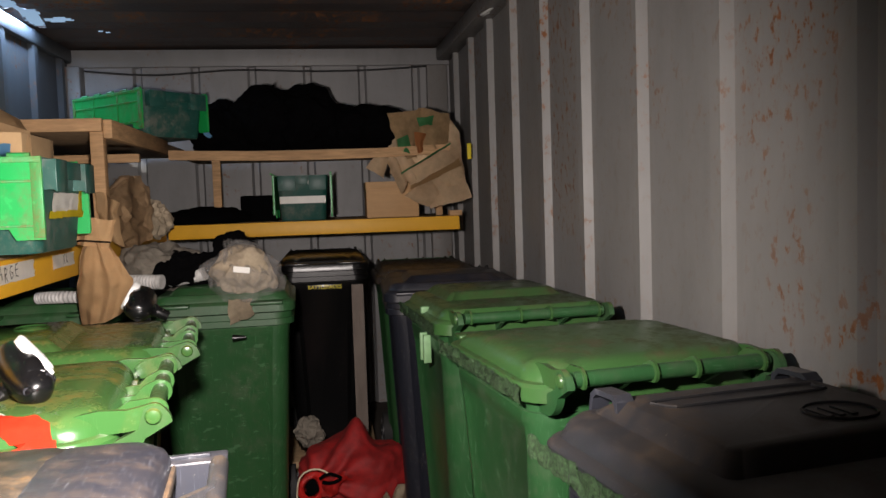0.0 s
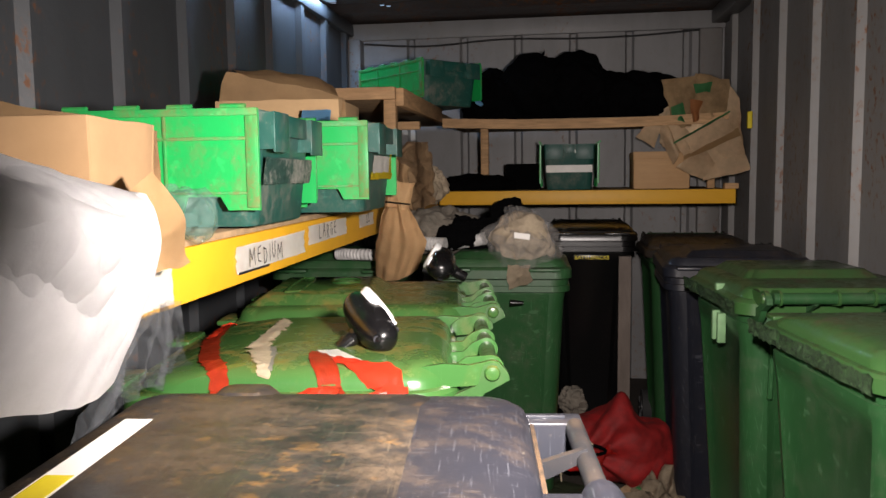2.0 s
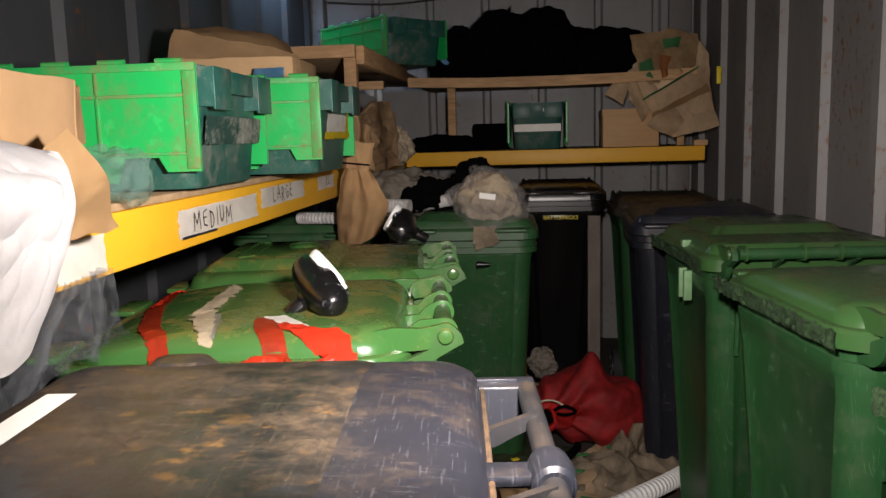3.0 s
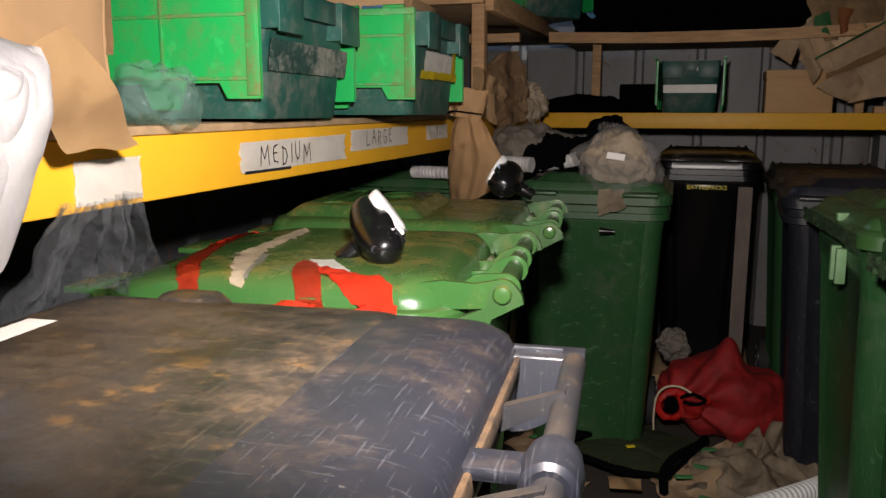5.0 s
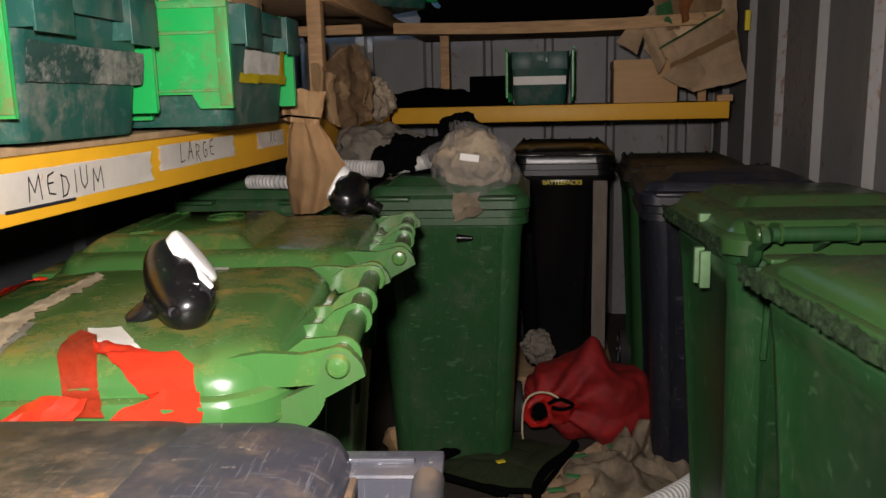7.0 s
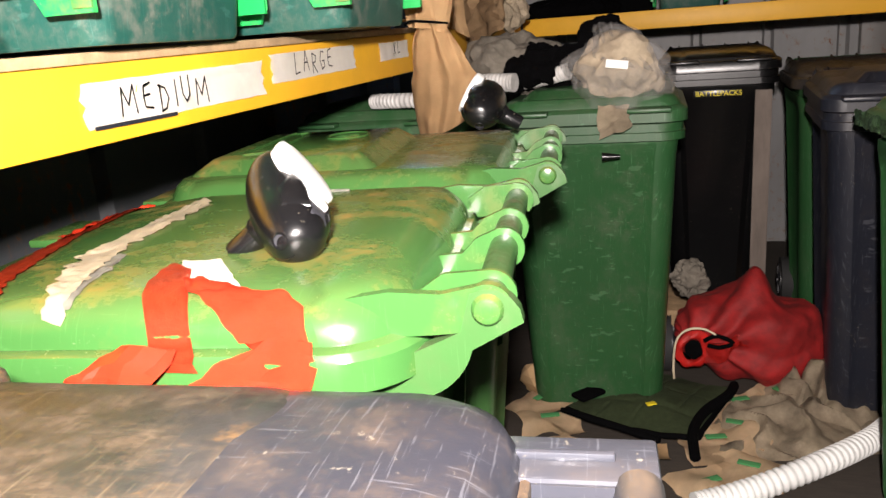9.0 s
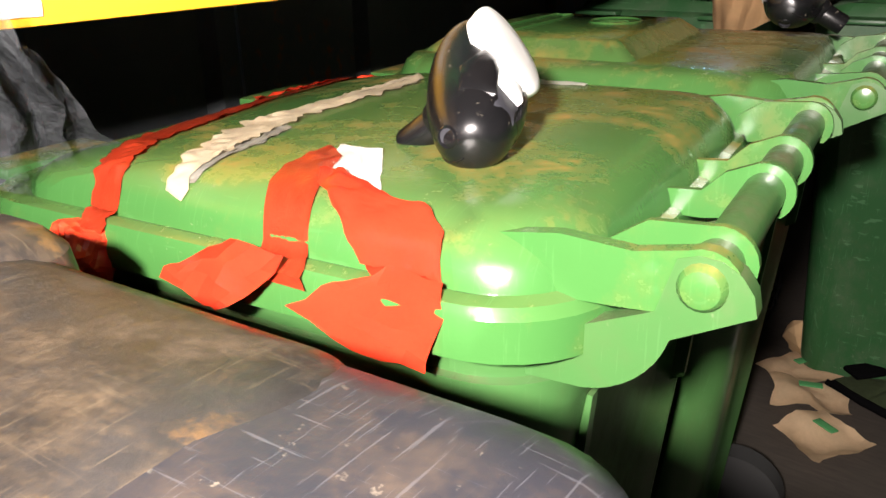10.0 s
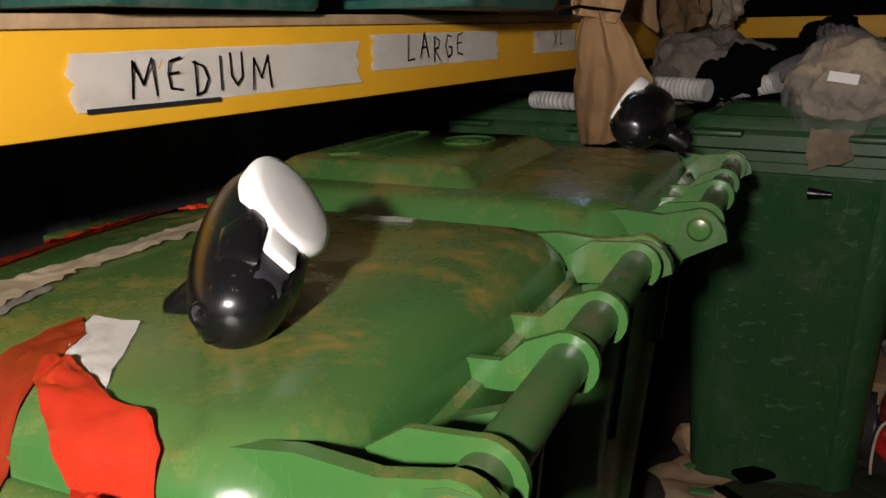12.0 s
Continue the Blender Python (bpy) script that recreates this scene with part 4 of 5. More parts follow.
part("board", box((-0.78, 3.65, 1.70), (-0.085, BACK_Y - 0.06, 1.73), 0.003), M_BOARD, upper_shelf)
part("rail", box((-0.78, 3.62, 1.685), (-0.08, 3.65, 1.735), 0.003), M_WOOD, upper_shelf)
part("rail", box((-0.084, 3.655, 1.66), (-0.05, 4.735, 1.733), 0.003), M_WOOD, upper_shelf)
part("post", box((-0.135, 3.652, 1.285), (-0.085, 3.70, 1.699), 0.003), M_WOOD, upper_shelf)
part("batten", box((-0.75, 4.3, 1.60), (-0.1, 4.33, 1.64), 0.003), M_WOOD, upper_shelf)
plank_mesh = box((-0.05, 4.738, 1.632), (1.45, 4.78, 1.682))
bmesh.ops.subdivide_edges(plank_mesh, edges=[e for e in plank_mesh.edges if e.calc_length() > 1.0], cuts=15, use_grid_fill=True)
for vert in plank_mesh.verts:
    vert.co.z -= 0.018 * math.sin(math.pi * (vert.co.x + 0.05) / 1.5)
part("plank", plank_mesh, M_WOOD, upper_shelf)
part("board", box((-0.05, 4.785, 1.655), (1.45, BACK_Y - 0.06, 1.672), 0.003), M_BOARD, upper_shelf)
part("post", box((0.13, 5.02, 1.285), (0.175, 5.06, 1.655), 0.003), M_WOOD, upper_shelf)
part("post", box((1.40, 5.02, 1.285), (1.44, 5.06, 1.655), 0.003), M_WOOD, upper_shelf)


# ---- crates ----
def make_crate(m, label, length=0.6, width=0.4, height=0.235, flap=True, flap_mat=None, end_label=None, far_flap=True):
    """A lidded tote box: long along x, its near hanging lid half on the -y side, an end with grips at +x."""
    top = thing("crate", m, label, "crate", "lidded crates")
    lx, ly, h = length / 2, width / 2, height
    body = part("body", loft([ring(length - 0.07, width - 0.06, 0.03, 0.0), ring(length - 0.062, width - 0.054, 0.03, 0.006), ring(length - 0.03, width - 0.03, 0.03, h - 0.07), ring(length - 0.028, width - 0.028, 0.03, h - 0.068),
                           ring(length - 0.02, width - 0.02, 0.03, h), ring(length - 0.035, width - 0.035, 0.025, h), ring(length - 0.06, width - 0.06, 0.025, 0.02)], cap_low=True, cap_high=True), M_CRATE_BODY, top)
    for s in (-1, 1):
        for y0, y1, z0, z1, out in ((-ly + 0.02, -ly + 0.115, h - 0.085, h - 0.004, 0.032), (-ly + 0.12, ly - 0.12, h - 0.05, h - 0.006, 0.022), (ly - 0.115, ly - 0.02, h - 0.085, h - 0.004, 0.032)):
            # an open box: outer wall, two cheeks and a lid, hollow below
            near, far = lx - 0.02, lx - 0.012 + out
            bm = box((far - 0.005, y0, z0), (far, y1, z1), 0.0015)
            for a, b in ((y0, y0 + 0.005), (y1 - 0.005, y1)):
                box((near, a, z0 + 0.006), (far - 0.004, b, z1 - 0.001), bm=bm)
            box((near, y0 + 0.004, z1 - 0.012), (far - 0.004, y1 - 0.004, z1 - 0.006), bm=bm)
            if s < 0:
                bmesh.ops.rotate(bm, verts=bm.verts, cent=(0, 0, 0), matrix=Matrix.Rotation(math.pi, 3, "Z"))
            part("grip", bm, M_CRATE_BODY, body)
    for s in ((-1, 1) if far_flap else (-1,)):
        if not flap:
            continue
        y = s * (ly + 0.006)
        bm = bmesh.new()
        # outline of the lid half: toothed lower edge
        teeth = [(-lx, h), (lx - 0.005, h), (lx - 0.005, 0.035), (lx - 0.07, 0.035), (lx - 0.085, 0.062), (lx - 0.155, 0.062), (lx - 0.17, 0.015), (lx - 0.225, 0.015), (lx - 0.245, 0.06), (lx - 0.36, 0.06), (lx - 0.38, 0.015), (lx - 0.44, 0.015), (lx - 0.455, 0.06), (-lx, 0.06)]
        low = [bm.verts.new((x, y - 0.004, z)) for x, z in teeth]
        high = [bm.verts.new((x, y + 0.004, z)) for x, z in teeth]
        for i in range(len(teeth)):
            j = (i + 1) % len(teeth)
            bm.faces.new((low[i], low[j], high[j], high[i]))
        bm.faces.new(low)
        bm.faces.new(high[::-1])
        lid = part("lid_flap", bm, M_CRATE, top, "bright green hanging lid half", smooth=0)
        for x0, x1, z0, z1 in ((-lx, lx - 0.005, h - 0.014, h + 0.001), (lx - 0.03, lx - 0.004, 0.04, h - 0.014), (-lx, lx - 0.03, h - 0.062, h - 0.055), (-lx, lx - 0.03, 0.066, 0.072),
                               (lx - 0.20, lx - 0.193, 0.072, h - 0.014), (lx - 0.40, lx - 0.393, 0.072, h - 0.014), (-lx, -lx + 0.02, 0.072, h - 0.014)):
            part("rib", box((x0, y + s * 0.003, z0), (x1, y + s * 0.0075, z1), 0.0015), M_RIB, lid)
        for k in range(5):
            x = -lx + 0.08 + k * 0.11
            part("hinge", tube((x, y, h + 0.004), (x + 0.05, y, h + 0.004), 0.006, sides=10), M_RIB, lid)
    return top


crate = make_crate(pose(-0.30, 2.11, 1.272, 0, 0.0, 2), "worn dark green plastic crate with bright green hanging lid")
part("scraped_label", sheet(lambda u, v: (0.288 + 0.008 * v, -0.17 + 0.34 * u, 0.085 + 0.055 * v), 20, 8, 0.0008, 0.002, 60), M_SCRAPED, crate, "scraped remains of a paper label")
crate = make_crate(pose(-0.20, 2.60, 1.278, 0, 0, 2), "dark green plastic crate with bright lid and taped label")
part("paper_label", sheet(lambda u, v: (0.288 + 0.006 * v, -0.12 + 0.24 * u, 0.10 + 0.05 * v), 20, 8, 0.0008, 0.003, 40), M_LABEL, crate, "creased paper label")
part("yellow_tape", sheet(lambda u, v: (0.287 + 0.006 * v, -0.15 + 0.3 * u, 0.085 + 0.018 * v), 20, 4, 0.0008, 0.003, 40, 2), M_YELLOWPRINT, crate, "yellow tape")
part("yellow_tape", sheet(lambda u, v: (0.290 + 0.006 * v, 0.1 + 0.04 * u, 0.09 + 0.07 * v), 8, 8, 0.0008, 0.003, 40, 5), M_YELLOWPRINT, crate, "yellow tape")
make_crate(pose(-0.178, 4.749, 1.735, 0, 0, -42), "green plastic crate lying on the upper shelf", length=0.58, width=0.38, height=0.225)
crate = make_crate(pose(0.635, 5.02, 1.286, 0, 0, -90), "small dark green crate with white tape on the end shelf", length=0.4, width=0.30, height=0.25)
part("white_tape", box((0.190, -0.125, 0.095), (0.193, 0.125, 0.135), 0.0005), M_LABEL, crate, "white tape stripe")
part("paper_label", box((0.204, -0.03, 0.2), (0.208, 0.04, 0.218), 0.0005), M_LABEL, crate, "small pale label")


# ---- cardboard, paper and cloth on the shelves ----
def carton(m, size, label, flaps=True, t=0.005, card=None):
    top = thing("cardboard_box", m, label, "cardboard box")
    x, y, z = size
    for lo, hi in (((-x / 2, -y / 2, 0), (x / 2, -y / 2 + t, z)), ((-x / 2, y / 2 - t, 0), (x / 2, y / 2, z)), ((-x / 2, -y / 2 + t, 0), (-x / 2 + t, y / 2 - t, z)), ((x / 2 - t, -y / 2 + t, 0), (x / 2, y / 2 - t, z)), ((-x / 2 + t, -y / 2 + t, 0), (x / 2 - t, y / 2 - t, t))):
        bm = box(lo, hi, 0.0015)
        bmesh.ops.subdivide_edges(bm, edges=[e for e in bm.edges if e.calc_length() > 0.1], cuts=5, use_grid_fill=True)
        part("panel", lumps(bm, 0.006, 9.0, x), card or M_CARD, top)
    if flaps:
        part("flap", sheet(lambda u, v: (-x / 2 + x * u, -y / 2 + 0.02 + 0.6 * y * v, z + 0.05 * v + 0.02 * math.sin(4 * u)), 12, 8, 0.004, 0.012, 7.0), M_CARD, top)
        part("flap", sheet(lambda u, v: (x / 2 + 0.10 * v, -y / 2 + y * u, z - 0.09 * v * v), 12, 8, 0.004, 0.01, 7.0, 3.0), M_CARD, top)
    return top


big = carton(pose(-0.315, 3.02, 1.277, 0, 0, 4), (0.40, 0.34, 0.34), "large crumpled cardboard box with open flaps", flaps=False)
part("flap", sheet(lambda u, v: (-0.18 + 0.34 * u, 0.168 - 0.20 * v, 0.335 + 0.12 * math.sin(1.6 * v) - 0.06 * u * u), 18, 12, 0.004, 0.02, 7.0, 3.0), M_CARD, big, smooth=12.0)
part("sloping_flap", sheet(lambda u, v: (-0.17 + 0.37 * u - 0.05 * v * (1 - u), -0.10 - 0.09 * v, 0.435 - 0.10 * u * u - 0.2 * v), 20, 14, 0.004, 0.026, 6.0, 1.0), M_CARD, big, "bent, crumpled front flap", smooth=14.0)
part("printed_patch", sheet(lambda u, v: (0.10 + 0.09 * u, -0.235 - 0.015 * v, 0.30 - 0.05 * v), 6, 4, 0.002, 0.004, 20.0), M_BLUEPRINT, big, "faded blue print")
near = carton(pose(-0.335, 1.50, 1.262, 0, 0, 3), (0.57, 0.20, 0.195), "open cardboard box stuffed with white cloths", flaps=False, card=M_BROWN)
part("flap", sheet(lambda u, v: (-0.29 + 0.58 * u, 0.100 + 0.01 * v, 0.10 + v * (0.20 - 0.112 * u)), 20, 8, 0.004, 0.008, 7.0), M_BROWN, near)

cloth = thing("white_cloth", pose(0, 0, 0), "stack of thin white cloths hanging over the shelf edge", "cloth")


def draped(k):
    """One of the folded cloths: it lies on the box, rolls over its edge and hangs in a rounded lobe."""
    def f(u, v):
        a = (u - 0.42) / 0.58
        lobe = max(0.0, 1 - a ** 4) ** 0.45 if a > 0 else 1.0 - 0.25 * a * a
        drop = (0.262 - 0.024 * k) * lobe + 0.02
        over = max(0.0, v - 0.35) / 0.65
        roll = min(1.0, over * 3.0)
        x = -0.30 + 0.33 * min(1.0, v / 0.35) + 0.035 * math.sin(roll * math.pi / 2) + 0.05 * math.sin(math.pi * over) * lobe - 0.03 * over * over + 0.004 * k - 0.012
        y = 1.00 + (0.385 - 0.006 * k) * u + 0.03 * v * math.sin(2.6 * u + 0.4 * k) - 0.03 * over * (u - 0.5)
        z = 1.425 - 0.07 * u - 0.004 * k - drop * (over ** 1.35)
        x += 0.003 * math.sin(17 * u - 6 * v + 1.3 * k) * over + 0.001 * math.sin(50 * u + 9 * v + k) * over
        return x, y, z
    return f


for k in range(7):
    part("layer", sheet(draped(k), 64, 40, 0.0025, 0.007, 10.0, k * 0.3), M_WHITE, cloth)
part("bundle", heap((0.14, 0.13, 0.09), 0.03, 7.0, 2.0, 0.012, 5), M_WHITE, cloth).matrix_basis = pose(-0.17, 1.2, 1.335)

solo("paper_envelope", sheet(lambda u, v: (0.020 + 0.014 * math.sin(5 * v) + 0.01 * u, (1.375 + 0.075 * u) * (1 - v) + (1.455 + 0.115 * u) * v, (1.335 + 0.045 * u) * (1 - v) + (1.235 + 0.008 * u) * v), 18, 18, 0.004, 0.010, 11.0, 4.0), M_BUFF, pose(0, 0, 0), "torn buff envelope leaning out of the box", "envelope")
solo("clear_bag", heap((0.05, 0.07, 0.045), 0.02, 18.0, 6.0, 0.01, 4), M_FILM_GREEN, pose(-0.075, 1.74, 1.305), "small crumpled clear plastic bag on the shelf", "plastic bag")
solo("plastic_film", sheet(lambda u, v: (-0.045 + 0.02 * math.sin(11 * u + 2 * v) * v + 0.010 * math.sin(47 * u + 6 * v) - 0.03 * v, (1.50 + 0.13 * u) * (1 - v) + (1.36 + 0.39 * u) * v, 1.168 - (0.17 - 0.03 * u + 0.03 * math.sin(9 * u)) * v), 90, 26, 0.0008, 0.016, 16.0, 2.0), M_FILM, pose(0, 0, 0), "sheet of clear plastic film hanging beneath the shelf rail", "plastic film", smooth=15.0)

pile = thing("clothes_pile", pose(0, 0, 0), "heap of black padded clothing on the upper shelf", "clothes", "")
for x, y, z, sx, sy, sz, seed in ((0.20, 5.10, 1.80, 0.16, 0.24, 0.15, 1), (0.45, 5.14, 1.86, 0.20, 0.28, 0.19, 2), (0.66, 5.12, 1.86, 0.22, 0.26, 0.175, 3), (0.92, 5.12, 1.80, 0.22, 0.24, 0.13, 4), (1.08, 5.06, 1.80, 0.16, 0.2, 0.12, 6)):
    part("garment", heap((sx, sy, sz), 0.04, 6.0, seed, 0.02, 5, flat_base=1.674 - z), M_BLACKCLOTH, pile).matrix_basis = pose(x, y, z)
part("collar", sheet(lambda u, v: (0.36 + 0.14 * u, 4.94 + 0.05 * v, 1.99 + 0.07 * u * v + 0.02 * math.sin(7 * u)), 10, 8, 0.008, 0.012, 12.0, 3.0), M_BLACKCLOTH, pile)
part("cap_badge", tube((0.14, 4.865, 1.78), (0.15, 4.855, 1.79), 0.035, sides=20), M_BLUEPRINT, pile, "pale blue round badge")
solo("black_garment", heap((0.24, 0.2, 0.05), 0.02, 8.0, 7.0, 0.01, 5, flat_base=-0.03), M_BLACKCLOTH, pose(0.08, 5.0, 1.316), "flat black garment on the end shelf", "clothes")
solo("black_box", box((0, 0, 0), (0.2, 0.2, 0.15), 0.008), M_BLACKCLOTH, pose(0.27, 5.08, 1.285), "small black box on the end shelf", "box")

wood_box = thing("plywood_box", pose(1.14, 5.06, 1.285), "small bare plywood box on the end shelf", "box")
part("body", box((-0.15, -0.13, 0), (0.15, 0.13, 0.20), 0.003), M_PLY, wood_box)
part("lid", box((-0.153, -0.133, 0.165), (0.153, 0.133, 0.205), 0.003), M_PLY, wood_box)

sack = thing("paper_sack", pose(0, 0, 0), "crumpled brown paper sack with green and orange print", "paper sack")
part("body", heap((0.18, 0.13, 0.20), 0.045, 7.0, 5.0, 0.024, 5), M_PAPER, sack, smooth=16.0).matrix_basis = pose(1.325, 4.98, 1.675)


def patch(name, corners, y, material, seed, wrinkle=0.014, label="", depth=0.03):
    """A crumpled four-cornered piece of paper; its corners are (x, z)."""
    (ax, az), (bx, bz), (cx, cz), (dx, dz) = corners
    return part(name, sheet(lambda u, v: ((ax * (1 - u) + bx * u) * (1 - v) + (dx * (1 - u) + cx * u) * v, y - depth * math.sin(math.pi * u) * (0.4 + v), (az * (1 - u) + bz * u) * (1 - v) + (dz * (1 - u) + cz * u) * v), 16, 14, 0.003, wrinkle, 10.0, seed), material, sack, label)


patch("fold", [(1.118, 1.868), (1.300, 1.885), (1.270, 1.620), (1.175, 1.600)], 4.795, M_MUDFACE, 1.0, 0.016, "stained, muddy paper face")
patch("fold", [(1.290, 1.888), (1.462, 1.858), (1.455, 1.690), (1.262, 1.630)], 4.800, M_MUDFACE, 11.0, 0.016, "stained, muddy paper face", 0.045)
patch("fold", [(1.440, 1.865), (1.520, 1.760), (1.545, 1.470), (1.452, 1.560)], 4.815, M_PAPER, 12.0, 0.012, "grey-green flank of the sack", 0.02)
patch("fold", [(1.070, 1.660), (1.160, 1.640), (1.215, 1.505), (1.178, 1.415)], 4.785, M_PAPER, 2.0, 0.007, "", 0.035)
patch("fold", [(1.075, 1.672), (1.125, 1.655), (1.080, 1.505), (0.985, 1.565)], 4.770, M_PAPER, 6.0, 0.006, "", 0.012)
patch("fold", [(1.130, 1.650), (1.240, 1.610), (1.310, 1.500), (1.195, 1.478)], 4.772, M_PAPER, 13.0, 0.008, "", 0.03)
patch("fold", [(1.195, 1.520), (1.452, 1.700), (1.500, 1.600), (1.225, 1.455)], 4.750, M_PAPER, 3.0, 0.008, "", 0.04)
patch("fold", [(1.230, 1.462), (1.498, 1.602), (1.510, 1.560), (1.225, 1.440)], 4.738, M_BUFF, 14.0, 0.006, "turned-over paper hem", 0.035)
patch("fold", [(1.190, 1.400), (1.330, 1.500), (1.400, 1.440), (1.320, 1.335)], 4.765, M_PAPER, 5.0, 0.010, "", 0.025)
patch("fold", [(1.320, 1.500), (1.512, 1.565), (1.572, 1.385), (1.330, 1.330)], 4.778, M_PAPER, 4.0, 0.010, "", 0.03)
patch("fold", [(1.385, 1.500), (1.515, 1.558), (1.540, 1.470), (1.440, 1.440)], 4.752, M_PAPER, 15.0, 0.006, "", 0.02)
patch("green_print", [(1.160, 1.720), (1.222, 1.740), (1.254, 1.625), (1.172, 1.650)], 4.762, M_GREENPRINT, 7.0, 0.006, "faded green print", 0.02)
patch("green_print", [(1.280, 1.835), (1.370, 1.840), (1.360, 1.790), (1.290, 1.785)], 4.752, M_GREENPRINT, 8.0, 0.012, "faded green print", 0.02)
patch("orange_print", [(1.250, 1.750), (1.325, 1.740), (1.300, 1.640), (1.262, 1.630)], 4.748, M_ORANGEPRINT, 9.0, 0.012, "orange stain", 0.02)
patch("green_line", [(1.175, 1.530), (1.455, 1.690), (1.457, 1.680), (1.178, 1.521)], 4.742, M_GREENPRINT, 3.0, 0.004, "printed green line", 0.04)
solo("torch", box((-0.012, -0.012, 0), (0.012, 0.012, 0.09), 0.004), M_YELLOWPRINT, pose(1.575, 4.83, 1.60), "small yellow and black tool against the wall", "tool")

# papers tucked between crate and end shelf
papers = thing("paper_heap", pose(0, 0, 0), "heap of crumpled brown paper bags on the shelf corner", "paper")
part("bag", heap((0.085, 0.10, 0.13), 0.06, 6.0, 3.0, 0.012, 5), M_SACK, papers, smooth=18.0).matrix_basis = pose(-0.045, 3.86, 1.37)
part("sheet", sheet(lambda u, v: (-0.09 + 0.13 * u + 0.02 * v, 3.70 + 0.04 * math.sin(5 * u) + 0.05 * v, 1.47 - 0.27 * v + 0.05 * u), 20, 22, 0.003, 0.022, 17.0, 3.0), M_SACK, papers, "muddy paper hanging over the corner", smooth=16.0)
part("sheet", sheet(lambda u, v: (-0.085 + 0.085 * u, 3.52 + 0.03 * math.sin(6 * u), 1.45 - 0.17 * v - 0.04 * u), 14, 14, 0.003, 0.014, 15.0, 9.0), M_CARD, papers, "folded brown paper", smooth=18.0)
part("bag", heap((0.06, 0.10, 0.07), 0.04, 10.0, 9.0, 0.02, 4), M_CAMO, papers, smooth=12.0).matrix_basis = pose(-0.03, 4.2, 1.33)
bag = thing("paper_bag", pose(0, 0, 0), "brown paper bag tied with string hanging from the shelf rail", "paper bag")


def bag_face(u, v):
    right = 0.085 + 0.10 * v if v < 0.55 else 0.140 - 0.11 * (v - 0.55)
    left = 0.02 - 0.10 * v - 0.02 * math.sin(math.pi * v)
    pleat = 0.010 * math.sin(14 * u + 1.5) * (1 - v) + 0.005 * math.sin(23 * u + 4 * v)
    return left + (right - left) * u, 2.975 + 0.26 * v * (1 - 0.35 * u) - 0.04 * math.sin(math.pi * u) * (0.4 + 0.6 * v) + pleat, 1.285 - 0.295 * v + 0.05 * v * u * u


part("face", sheet(bag_face, 28, 28, 0.0025, 0.006, 15.0, 2.0), M_KRAFT, bag, smooth=22.0)
part("neck", sheet(lambda u, v: (-0.005 + 0.095 * u + 0.03 * v * (u - 0.5), 2.985 - 0.03 * math.sin(math.pi * u) + 0.02 * v + 0.01 * math.sin(12 * u), 1.278 + 0.085 * v - 0.02 * u), 16, 10, 0.0025, 0.014, 15.0, 8.0), M_KRAFT, bag, "crumpled neck of the bag above the rail", smooth=18.0)
part("tail", sheet(lambda u, v: (0.05 - 0.16 * u, 2.985 + 0.07 * v + 0.03 * u, 1.283 + 0.02 * math.sin(3.1 * u) * (1 - u)), 14, 10, 0.0025, 0.004, 15.0, 4.0), M_KRAFT, bag, "end of the bag lying on the shelf board", smooth=18.0)
part("tie", path_tube([(-0.01, 2.985, 1.282), (0.02, 2.945, 1.288), (0.06, 2.945, 1.284), (0.095, 2.985, 1.278)], 0.003, 6), M_BLACKCLOTH, bag, "dark string")


# ---- paintball hoppers and tubes ----
def lying(centre, axis, face):
    """A pose whose z runs along axis and whose x looks along face."""
    up, out = Vector(axis).normalized(), Vector(face)
    out = (out - up * out.dot(up)).normalized()
    return Matrix.Translation(centre) @ Matrix((out, up.cross(out), up)).transposed().to_4x4()


